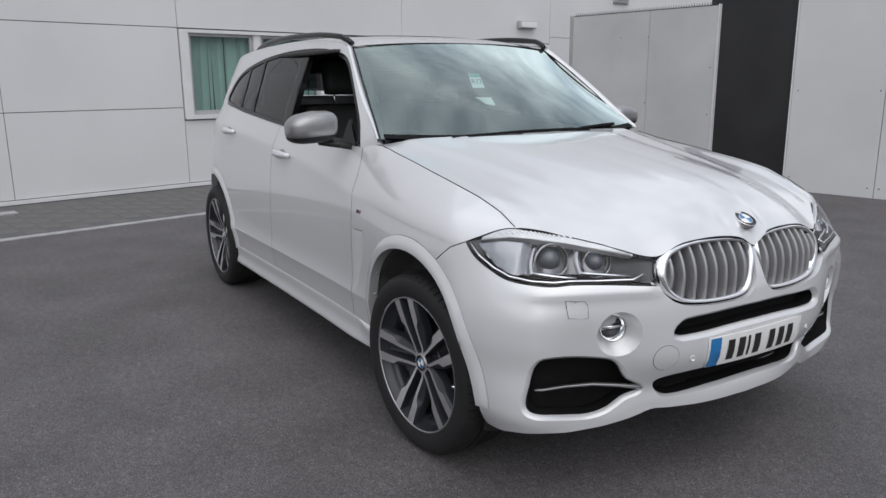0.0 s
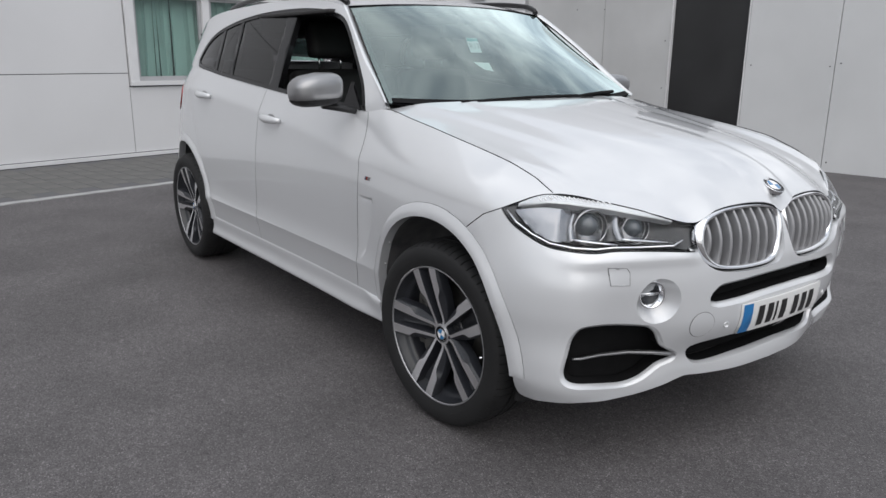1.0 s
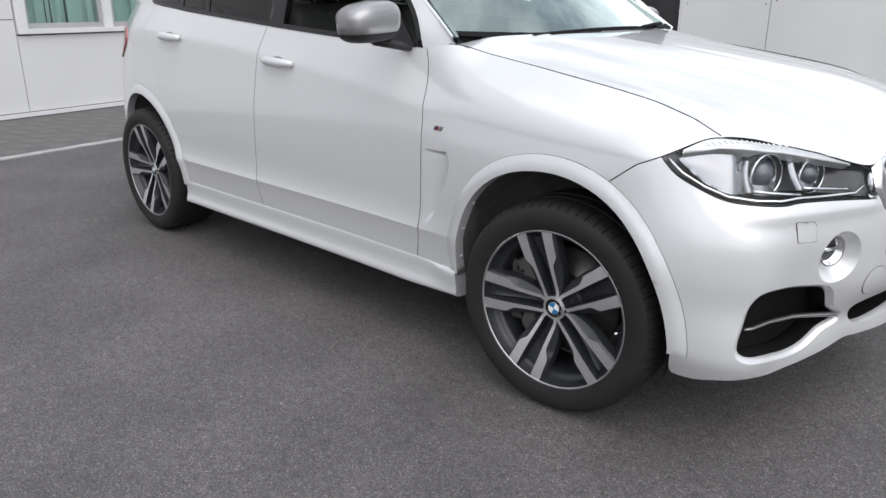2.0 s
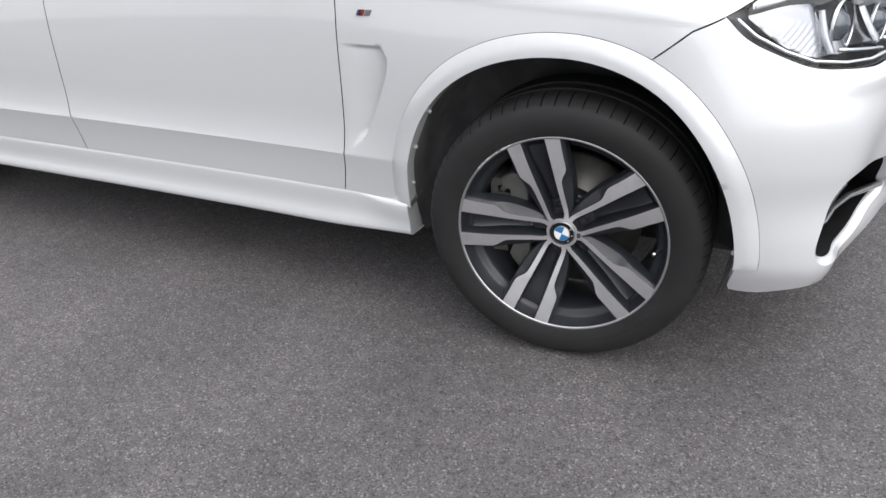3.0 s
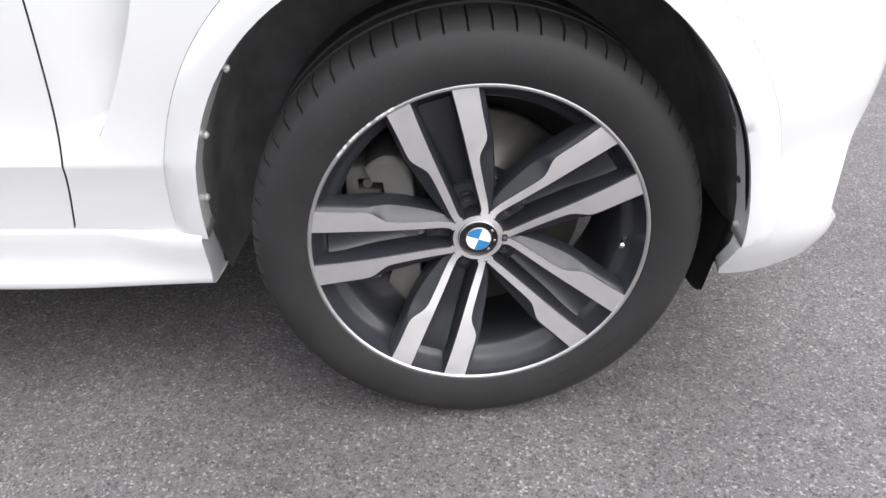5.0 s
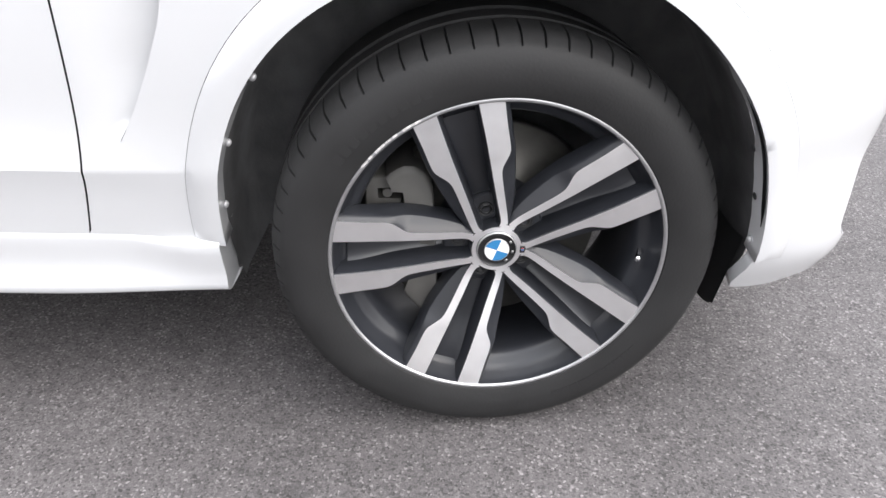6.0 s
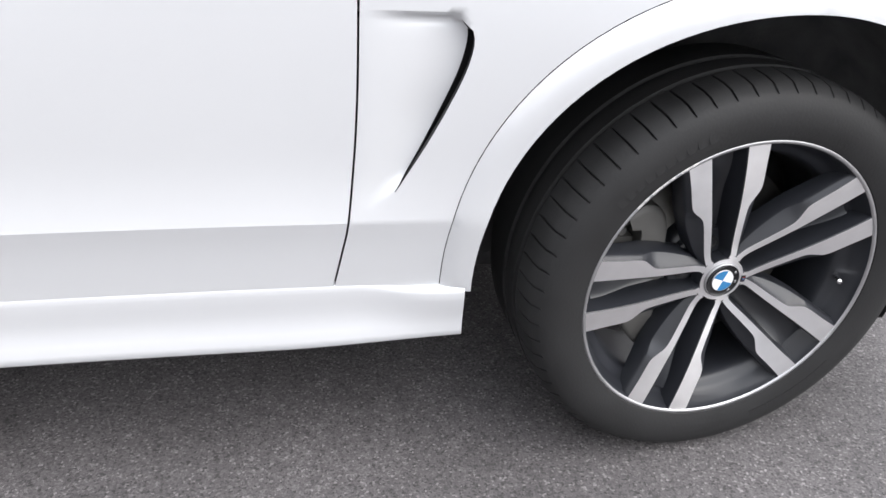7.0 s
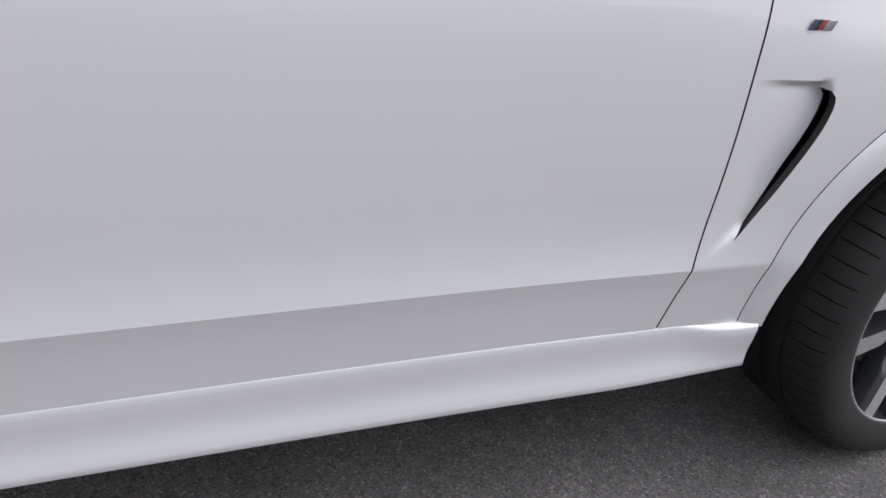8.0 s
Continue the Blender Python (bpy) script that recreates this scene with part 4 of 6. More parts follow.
# wheel arch rims and liners
for cx in (ARCH_X, REAR_X):
    a0, a1 = (-2.0, 180.8) if cx == ARCH_X else (-1.5, 182.0)
    outer, inner = arc(cx, ARCH_OUT - 0.0010, a0, a1, 60), arc(cx, ARCH_IN, a0, a1, 60)

    def flare(s, z, cx=cx):
        x = plan_x(s)
        r = math.hypot(x - cx, z - ARCH_Z)
        r += arch_x(cx, 0.0, math.atan2(z - ARCH_Z, x - cx)) < cx and (0.032 * (x - cx) / r + 0.036 * max((z - ARCH_Z) / r, 0.0)) * max((x - cx) / r, 0.0) ** 2 or 0.0
        r -= arch_grow(cx, math.atan2(z - ARCH_Z, x - cx))
        q = min(max((ARCH_OUT - r) / (ARCH_OUT - ARCH_IN), 0), 1)
        return 0.001 + 0.011 * math.sin(math.pi * min(q * 1.15, 1) * 0.62)
    bm = fill(ring_of(outer, list(reversed(inner))), [], on_skin(flare), 0.016, True, 0.042)
    both("wheel_arch_rim", bm, M_PAINT, car)
    bm = bmesh.new()
    rows = []
    for i in range(41):
        a = radians(-15 + (209 if cx == ARCH_X else 217) * i / 40)
        r = ARCH_IN + 0.006
        rows.append([bm.verts.new((arch_x(cx, rr, a), -w, max(arch_z(cx, rr, a), 0.20))) for rr, w in ((r, skin(s_of_x(arch_x(cx, r, a)), max(arch_z(cx, r, a), 0.25))[1] - 0.036), (r + 0.004, 0.80), (r, 0.64), (0.10, 0.635))])
    for p, q in zip(rows, rows[1:]):
        for j in range(3):
            bm.faces.new((p[j], p[j + 1], q[j + 1], q[j]))
    liners = both("wheel_arch_liner", bm, M_LINER, car)
    if cx == ARCH_X:
        bm = bmesh.new()
        rows = []
        for i in range(25):
            q = i / 24
            a, half = radians(7 + 32 * q), 0.0045 * min(1.0, 6 * q + 0.15, 6 * (1 - q) + 0.05)
            r = ARCH_IN - 0.0013
            p = at_x(arch_x(cx, r, a), arch_z(cx, r, a))
            rows.append([bm.verts.new(on_skin(0.003 + h)(p.x, p.y)) for h in (-half, half)])
        for p, q in zip(rows, rows[1:]):
            bm.faces.new((p[0], p[1], q[1], q[0]))
        both("flange_slot", bm, M_VOID, car)
        # clips on the flange of the arch, and the flap behind the bumper
        for sign, parent in ((-1, liners[0]), (1, liners[1])):
            for a in (2, 13, 25, 142, 157, 172):
                r = ARCH_IN + 0.001
                x, z = arch_x(cx, r, radians(a)), arch_z(cx, r, radians(a))
                w = skin(s_of_x(x), z)[1] - 0.020
                bm = bmesh.new()
                bmesh.ops.create_uvsphere(bm, u_segments=10, v_segments=6, radius=0.0062)
                bm.transform(Matrix.Rotation(-radians(a), 4, "Y") @ Matrix.Diagonal((0.4 if a in (13, 25) else 0.8, 1, 1, 1)))
                bm.transform(Matrix.Translation((x - 0.004 * math.cos(radians(a)), sign * w, z - 0.004 * math.sin(radians(a)))))
                part("clip", bm, M_BLACK if a in (13, 25) else M_TRIMGREY, parent)
        bm = bmesh.new()
        for thick, turned in ((0.0, False), (0.006, True)):
            grid_surface(bm, lambda u, v: Vector((0.388 + thick + 0.026 * v, -(0.64 + 0.236 * u), 0.205 + 0.026 * u ** 5 + 0.15 * v * (1 - 0.1 * u ** 4))), 10, 4, flip=turned)
        both("air_flap", bm, M_BLACK, car)

# doors, sills, rear quarters
REAR_SEAM = [(-1.665, 1.203), (-1.695, 1.08), (-1.725, 0.89), (-1.740, 0.70), (-1.748, 0.52), (-1.735, 0.375)]
rear_seam = smooth_path([at_x(x, z) for x, z in REAR_SEAM], 0.015)
belt = lambda a, b, n=30: [at_x(a + (b - a) * i / n, top_edge(a + (b - a) * i / n)) for i in range(n + 1)]
gap = Vector((0.0030, 0))
front_door = ring_of([p + gap * 0.5 for p in door_seam], straight([at_x(-0.658, 0.376), at_x(-1.732, 0.376)], 0.03), [p - gap for p in reversed(rear_seam)], belt(-1.66, -0.70))
bm = fill(front_door, [], on_skin(), 0.026, True, 0.016, flange_mat=1, grid_y=0.0105, fold=CREASE)
front_doors = both("front_door", bm, [M_PAINT, M_BLACK], car)
QUARTER_SEAM = [(-2.80, 1.290), (-2.82, 1.20), (-2.80, 1.10), (-2.72, 0.98), (-2.66, 0.90), (-2.645, 0.84)]
quarter_seam = smooth_path([at_x(x, z) for x, z in QUARTER_SEAM], 0.015)
t2 = math.degrees(math.atan2(0.84 - ARCH_Z, -2.645 - REAR_X)) - 1.5
rear_door = ring_of(rear_seam, straight([at_x(-1.738, 0.376), at_x(REAR_X + 0.488, 0.376)], 0.03), arc(REAR_X, ARCH_OUT, 1.5, t2, 30), [p - gap for p in reversed(quarter_seam)], belt(-2.80, -1.668))
bm = fill(rear_door, [], on_skin(), 0.028, True, 0.016, flange_mat=1, grid_y=0.0105, fold=CREASE)
rear_doors = both("rear_door", bm, [M_PAINT, M_BLACK], car)
tail_s = LENGTHS[-1]
quarter = ring_of(quarter_seam, arc(REAR_X, ARCH_OUT, t2, 181, 30), straight([at_x(REAR_X - 0.45, 0.30), Vector((tail_s, 0.30))], 0.05), straight([Vector((tail_s, 0.30)), Vector((tail_s, 1.33))], 0.05), belt(-3.92, -2.805))
bm = fill(quarter, [], on_skin(), 0.03, True, 0.014)
both("rear_quarter", bm, M_PAINT, car)
TAILLAMP = smooth_path([at_x(x, z) for x, z in ((-3.30, 1.08), (-3.34, 1.15), (-3.50, 1.17), (-3.70, 1.14), (-3.80, 1.06), (-3.70, 0.98), (-3.48, 0.98))], 0.02, True)
both("tail_lamp", fill(list(reversed(TAILLAMP)), [], on_skin(0.008), 0.03, True, 0.01), M_RED, car, "red tail lamp wrapped round the corner")
SILL = [(0.0, -0.030), (0.0, 0.014), (0.004, 0.0225), (0.012, 0.0262), (0.026, 0.0228), (0.045, 0.0165), (0.065, 0.0105), (0.088, 0.0060), (0.112, 0.0030), (0.134, 0.0018), (0.147, 0.0008), (0.152, -0.0016), (0.155, -0.010)]


def sill_point(i, j):
    """Along the sill from the front arch to the rear one, and up its section."""
    x = -0.447 - 2.033 * i
    h, lift = SILL[round(j * (len(SILL) - 1))]
    foot = 0.253 + 0.010 * smooth(-0.80, -0.46, x)
    top = sill_line(x)
    z = foot + h * (top + 0.005 - foot) / 0.156
    lift += 0.014 * smooth(-0.62, -0.47, x) * smooth(0.27, 0.34, z) * smooth(top + 0.004, top - 0.004, z)
    px, pw, pz = skin(s_of_x(x), z, lift)
    return Vector((px, -pw, pz))


bm = bmesh.new()
rows = grid_surface(bm, sill_point, 120, len(SILL) - 1)
for end in (rows[0], rows[-1]):
    back = [bm.verts.new(v.co + Vector((0, 0.07, 0))) for v in end]
    front = [bm.verts.new(v.co) for v in end]
    for k in range(len(end) - 1):
        bm.faces.new((front[k], front[k + 1], back[k + 1], back[k]))
bm.normal_update()
if sum(f.normal.y * f.calc_area() for f in bm.faces) > 0:
    bmesh.ops.reverse_faces(bm, faces=bm.faces[:])
both("side_sill", bm, M_PAINT, car)

# door handles
for sign in (-1, 1):
    for parent, x, z in ((front_doors, -1.53, 1.062), (rear_doors, -2.50, 1.138)):
        w = skin(s_of_x(x), z)[1]
        bm = bmesh.new()
        n = 14
        path = [Vector((x - 0.115 + 0.23 * i / n, sign * (w + 0.004 + 0.030 * math.sin(math.pi * i / n) ** 0.6), z + 0.004 - 0.010 * i / n)) for i in range(n + 1)]
        tube(bm, path, lambda q: 0.006 + 0.011 * math.sin(math.pi * min(max(q, 0.02), 0.98)) ** 0.4, 10, flat_z=1.25)
        door = parent[0] if sign < 0 else parent[1]
        part("handle", bm, M_PAINT, door)
        # grey bulge stands in for the shade in the painted recess behind the handle
        bm = bmesh.new()
        bmesh.ops.create_uvsphere(bm, u_segments=16, v_segments=8, radius=1.0)
        bm.transform(Matrix.Translation((x - 0.01, sign * (w - 0.003), z - 0.012)) @ Matrix.Diagonal((0.066, 0.0060, 0.034, 1)))
        part("handle_shade", bm, M_SILVER, door)

# upper body: pillars, windows, roof
cab_w = lambda x: skin(s_of_x(x), top_edge(x))[1]


def cabin(x, z, lift=0.0):
    dz = z - top_edge(min(x, -0.73)) if x > -0.73 else z - top_edge(x)
    return Vector((x, -(cab_w(max(min(x, -0.60), -3.75)) - 0.42 * dz - 0.10 * dz * max(dz, 0) + lift), z))


roof_mid = spline([(-3.45, 1.585), (-3.1, 1.655), (-2.7, 1.692), (-2.1, 1.714), (-1.6, 1.700), (-1.3, 1.672), (-1.12, 1.640)])
roof_rim = spline([(-3.45, 1.53), (-3.1, 1.60), (-2.7, 1.642), (-2.1, 1.668), (-1.6, 1.664), (-1.3, 1.638), (-1.19, 1.615)])
FRAME_FRONT = [(-0.590, 1.175), (-0.76, 1.310), (-0.96, 1.462), (-1.10, 1.560), (-1.19, 1.615)]
frame_front = smooth_path(FRAME_FRONT, 0.02)
frame_roof = [Vector((-1.19 - 2.20 * i / 60, roof_rim(-1.19 - 2.20 * i / 60))) for i in range(61)]
frame_back = smooth_path([(-3.39, roof_rim(-3.39)), (-3.52, 1.44), (-3.66, 1.33)], 0.03)
frame_low = [Vector((-3.66 + (3.66 - 0.62) * i / 80, top_edge(min(-3.66 + (3.66 - 0.62) * i / 80, -0.70)) + 0.001)) for i in range(81)]
DLO_LOW = [(-0.705, 1.150), (-1.0, 1.164), (-1.43, 1.189), (-2.2, 1.243), (-2.60, 1.274), (-2.84, 1.297)]
DLO_TOP = [(-2.84, 1.297), (-2.90, 1.335), (-2.83, 1.440), (-2.70, 1.510), (-2.50, 1.560), (-2.25, 1.597), (-1.95, 1.618), (-1.65, 1.622), (-1.42, 1.612), (-1.25, 1.590), (-1.105, 1.545), (-0.925, 1.410), (-0.785, 1.280), (-0.705, 1.150)]
dlo_low, dlo_top = smooth_path(DLO_LOW, 0.03), smooth_path(DLO_TOP, 0.02)
dlo = ring_of(dlo_low, dlo_top)
frame_outline = ring_of(frame_front, frame_roof, frame_back, frame_low)
bm = fill(frame_outline, [dlo], lambda x, z: cabin(x, z), 0.03, False, 0.03)
bm.normal_update()


def outward(bm, sign=-1):
    """Turns faces so that most look away from the middle plane."""
    bm.normal_update()
    if sum(f.normal.y * f.calc_area() for f in bm.faces) * sign < 0:
        bmesh.ops.reverse_faces(bm, faces=bm.faces[:])
    return bm


both("body_frame", outward(bm), M_PAINT, car)


def cut(poly, keep):
    """The part of an outline on one side of a line, by keep(p) > 0."""
    res = []
    n = len(poly)
    for i in range(n):
        a, b = poly[i], poly[(i + 1) % n]
        ka, kb = keep(a), keep(b)
        if ka > 0:
            res.append(a)
        if ka * kb < 0:
            res.append(a.lerp(b, ka / (ka - kb)))
    return res


def side_of(xa, za, xb, zb):
    return lambda p: (xb - xa) * (p.y - za) - (zb - za) * (p.x - xa)


inner_dlo = shrink(dlo, 0.020)
bm = outward(fill(dlo, [inner_dlo], lambda x, z: cabin(x, z, -0.004), 0.03, False, 0.02))
both("window_trim", bm, M_GLOSSBLACK, car, "gloss black window surround")
B_LINE, C_LINE, D_LINE = (-1.60, 1.15, -1.71, 1.65), (-2.20, 1.20, -2.36, 1.65), (-2.47, 1.20, -2.62, 1.65)


def between(line_a, line_b, wide=0.0):
    """The glass between two pillar lines."""
    poly = inner_dlo
    if line_a:
        poly = cut(poly, side_of(line_a[0] - wide, line_a[1], line_a[2] - wide, line_a[3]))
    if line_b:
        f = side_of(line_b[0] + wide, line_b[1], line_b[2] + wide, line_b[3])
        poly = cut(poly, lambda p: -f(p))
    return poly


for name, la, lb, mt, text in (("rear_door_glass", B_LINE, C_LINE, M_TINT, "dark privacy glass"), ("vent_glass", C_LINE, D_LINE, M_TINT, "dark privacy glass"), ("quarter_glass", D_LINE, None, M_TINT, "dark privacy glass")):
    g = between(la, lb, 0.022)
    for ob in both(name, outward(fill(g, [], lambda x, z: cabin(x, z, -0.010), 0.05, False, 0.0)), mt, car, text):
        ob.visible_shadow = False
for line, wide in ((B_LINE, 0.055), (C_LINE, 0.020), (D_LINE, 0.020)):
    f1, f2 = side_of(line[0] + wide, line[1], line[2] + wide, line[3]), side_of(line[0] - wide, line[1], line[2] - wide, line[3])
    strip = cut(cut(inner_dlo, f1), lambda p: -f2(p))
    both("window_pillar", outward(fill(strip, [], lambda x, z: cabin(x, z, -0.006), 0.03, False, 0.03)), M_GLOSSBLACK, car)
# the passenger's window is shut, the driver's is down
g = between(None, B_LINE, 0.055)
shut = mirrored(outward(fill(g, [], lambda x, z: cabin(x, z, -0.010), 0.05, False, 0.0)))
part("passenger_glass", shut, M_SIDE, car).visible_shadow = False

SCREEN_BASE = lambda u: Vector((-0.40 - 0.185 * u * u, -u * 0.785, 1.165 + 0.025 * u * u))
SCREEN_TOP = lambda u: Vector((-1.125 - 0.07 * u * u, -u * 0.625, 1.640 - 0.027 * u * u))


def screen(u, v, lift=0.0):
    p = SCREEN_BASE(u).lerp(SCREEN_TOP(u), v)
    k = 0.028 * math.sin(math.pi * v) * (1 - 1.25 * u * u) + lift
    return p + Vector((0.5 * k, -u * 0.25 * k, 0.84 * k))


bm = bmesh.new()
grid_surface(bm, lambda i, j: screen(-0.985 + 1.97 * i, 0.005 + 0.985 * j), 40, 24)
bm.normal_update()
if sum(f.normal.x for f in bm.faces) < 0:
    bmesh.ops.reverse_faces(bm, faces=bm.faces[:])
windscreen = part("windscreen", bm, M_GLASS, car, "clear curved windscreen with a paper card behind it")
windscreen.visible_shadow = False
bm = bmesh.new()
for a, b, c, d in ((-1, -0.955, 0, 1), (0.955, 1, 0, 1), (-0.955, 0.955, 0.955, 1), (-0.955, 0.955, 0.0, 0.035)):
    grid_surface(bm, lambda i, j: screen(a + (b - a) * i, c + (d - c) * j, -0.004), 24, 16)
part("screen_border", bm, M_GLOSSBLACK, car)
bm = bmesh.new()
grid_surface(bm, lambda i, j: screen(-0.965 + 1.93 * i, 0.006 + 0.046 * j, 0.004 - 0.003 * j), 40, 4)
part("cowl_lip", bm, M_VOID, car)
bm = bmesh.new()
grid_surface(bm, lambda i, j: screen((-0.10 + 0.20 * i) * (1.0 - 0.45 * (1 - j)), 0.84 + 0.125 * j, -0.010 - 0.012 * math.sin(math.pi * i)), 10, 8)
part("sensor_housing", bm, M_BLACK, windscreen, "black sensor housing behind the glass")
# dark trim of the pillars behind the glass
for e in (-1, 1):
    bm = bmesh.new()
    grid_surface(bm, lambda i, j: screen(e * (0.995 - (0.045 + 0.06 * j) * i), 0.05 + 0.93 * j, -0.02 - 0.035 * i), 4, 16)
    part("pillar_trim", bm, M_BLACK, car)
# painted face of each front pillar between screen and window frame
bm = bmesh.new()
m = len(frame_front)
rows = []
for i, p in enumerate(frame_front):
    q = screen(1.0, i / (m - 1), 0.0)
    e = cabin(p.x, p.y)
    up = Vector((0.25, -0.35, 0.3)).normalized() * 0.012
    rows.append([bm.verts.new(v) for v in (e, e.lerp(q, 0.35) + up, e.lerp(q, 0.7) + up, q + Vector((0.004, 0, 0.004)), q - Vector((0, 0, 0.02)))])
for p, q in zip(rows, rows[1:]):
    for j in range(4):
        bm.faces.new((p[j], p[j + 1], q[j + 1], q[j]))
both("front_pillar", outward(bm), M_PAINT, car)


def roof(i, j):
    x = -1.125 - 2.28 * i
    t = -1 + 2 * j
    xx = x - 0.07 * t * t * (1 - i)
    edge = cabin(xx, roof_rim(xx))
    wq = abs(edge.y)
    z = roof_mid(x) + (edge.z - roof_mid(x)) * abs(t) ** 3
    return Vector((xx, t * wq, z))


bm = bmesh.new()
grid_surface(bm, roof, 50, 44)
bm.normal_update()
if sum(f.normal.z for f in bm.faces) < 0:
    bmesh.ops.reverse_faces(bm, faces=bm.faces[:])
part("roof", bm, M_PAINT, car, "white roof with a dark glass panel")
bm = bmesh.new()
grid_surface(bm, lambda i, j: roof(0.20 + 0.40 * i, 0.17 + 0.66 * j) + Vector((0, 0, 0.003)), 20, 20)
part("roof_glass", bm, M_GLOSSBLACK, car)
bm = bmesh.new()
rail = [Vector((-1.20, -0.620, 1.630)), Vector((-1.225, -0.628, 1.647)), Vector((-1.29, -0.636, 1.668)), Vector((-1.6, -0.645, 1.694)), Vector((-2.1, -0.645, 1.702)), Vector((-2.5, -0.638, 1.686)), Vector((-2.72, -0.628, 1.660)), Vector((-2.84, -0.618, 1.618))]
tube(bm, smooth_path(rail, 0.05), 0.015, 10, flat_z=1.0)
both("roof_rail", bm, M_GLOSSBLACK, car, "black roof rail")
bm = bmesh.new()
back_r = [cabin(p.x, p.y) for p in frame_back]
rows = [[bm.verts.new(Vector((p.x - 0.10 * (1 - (2 * j / 16 - 1) ** 2), p.y * (1 - 2 * j / 16), p.z + 0.04 * (1 - (2 * j / 16 - 1) ** 2)))) for j in range(17)] for p in back_r]
for p, q in zip(rows, rows[1:]):
    for j in range(16):
        bm.faces.new((p[j], p[j + 1], q[j + 1], q[j]))
part("tailgate_glass", bm, M_TINT, car)

# wipers, cowl
bm = bmesh.new()
grid_surface(bm, lambda i, j: Vector((-0.30 - 0.13 * j - 0.17 * (2 * i - 1) ** 2, 0.77 * (2 * i - 1), 1.150 + 0.004 * j)), 24, 3)
part("cowl", bm, M_BLACK, car)
for u0, v0, u1, v1 in ((0.60, 0.012, -0.28, 0.050), (-0.05, 0.012, -0.72, 0.055)):
    bm = bmesh.new()
    tube(bm, [screen(u0 + (u1 - u0) * t, v0 + (v1 - v0) * t + 0.02 * math.sin(3.14 * t), 0.012) for t in (0, 0.25, 0.5, 0.75, 1)], 0.011, 8, flat_z=0.8)
    tube(bm, [screen(u0 + (u1 - u0) * (0.1 + 0.4 * t), v0 - 0.01 + (v1 - v0) * 0.3 * t, 0.022) for t in (0, 0.5, 1)], 0.009, 8)
    part("wiper", bm, M_VOID, car)

# door mirrors
for sign in (-1, 1):
    c = Vector((-0.770, sign * 1.030, 1.247)) if sign < 0 else Vector((-0.85, 0.925, 1.240))

    def shell(i, j, lo=-1.0, hi=1.0, grow=0.0):
        a = 2 * math.pi * i
        zz = lo + (hi - lo) * j
        r = max(1 - abs(zz) ** 3.0, 0.0) ** (1 / 3.0)
        ca, sa = math.cos(a), math.sin(a)
        k = (abs(ca) ** 3.2 + abs(sa) ** 3.2) ** -0.3125
        px = k * (ca if ca > 0 else 0.45 * ca)
        py = k * sa
        py *= r
        taper = 1.0 - 0.22 * max(py, 0.0) ** 2 - 0.06 * py
        if sign > 0:
            px, py, zz = px * 0.85, py * 0.85, zz * 0.78
        return c + Vector((px * (0.092 + grow) * r, sign * py * (0.118 + grow), zz * (0.068 + grow) * (taper if zz > 0 else 1.05) - 0.006 * py))
    bm = bmesh.new()
    grid_surface(bm, lambda i, j: shell(i, j, -0.58, 1.0), 40, 18, flip=sign > 0)
    cap = part("door_mirror", bm, M_SILVER, car, "silver-grey door mirror on a black foot")
    bm = bmesh.new()
    grid_surface(bm, lambda i, j: shell(i, j, -1.0, -0.56, 0.003), 40, 8, flip=sign > 0)
    tube(bm, [c + Vector((0.0, -sign * 0.04, -0.070)), c + Vector((0.005, -sign * 0.12, -0.084)), c + Vector((0.015, -sign * 0.185, -0.096))], 0.030, 10, flat_z=0.55)
    part("mirror_foot", bm, M_BLACK, cap)
    bm = bmesh.new()
    disc(bm, c + Vector((-0.048, 0, 0.004)), Vector((0, 1.9, 0)), Vector((0, 0, 1)), 0.052, 28)
    part("mirror_glass", bm, M_CHROME, cap)
    bm = bmesh.new()
    tri = [cabin(-0.735, 1.150, 0.001), cabin(-0.865, 1.158, 0.001), cabin(-0.865, 1.275, 0.001)]
    tri = [Vector((p.x, p.y * -sign, p.z)) for p in tri]
    bm.faces.new([bm.verts.new(p) for p in tri])
    bm.faces.new([bm.verts.new(p + Vector((0, -sign * 0.012, 0))) for p in reversed(tri)])
    part("mirror_sail", bm, M_GLOSSBLACK, car)

# underbody and cabin floor
bm = bmesh.new()
box(bm, (-3.55, -0.62, 0.23), (0.42, 0.62, 0.50), 0, 0.03)
box(bm, (-2.40, -0.88, 0.25), (-0.52, 0.88, 0.46), 0, 0.02)
box(bm, (-0.52, -0.62, 0.45), (0.42, 0.62, 0.85), 0, 0.05)
part("underbody", bm, M_LINER, car)
bm = bmesh.new()
grid_surface(bm, lambda i, j: Vector((-0.42 - 0.40 * i, -0.78 + 1.56 * j, 1.13 - 0.03 * i - 0.10 * i ** 6 + 0.02 * math.sin(6.28 * j) * i)), 12, 20)
box(bm, (-0.86, -0.76, 0.55), (-0.78, 0.76, 1.07), 0, 0.03)
part("dashboard", bm, M_FABRIC, car, "dark dashboard")
bm = bmesh.new()
t = Matrix.Translation((-1.02, -0.37, 1.02)) @ Matrix.Rotation(radians(-28), 4, "Y")
ringv = []
for i in range(36):
    a = 2 * math.pi * i / 36
    ringv.append([bm.verts.new(t @ Vector(((0.016) * math.sin(2 * math.pi * k / 8), (0.18 + 0.016 * math.cos(2 * math.pi * k / 8)) * math.cos(a), (0.18 + 0.016 * math.cos(2 * math.pi * k / 8)) * math.sin(a)))) for k in range(8)])
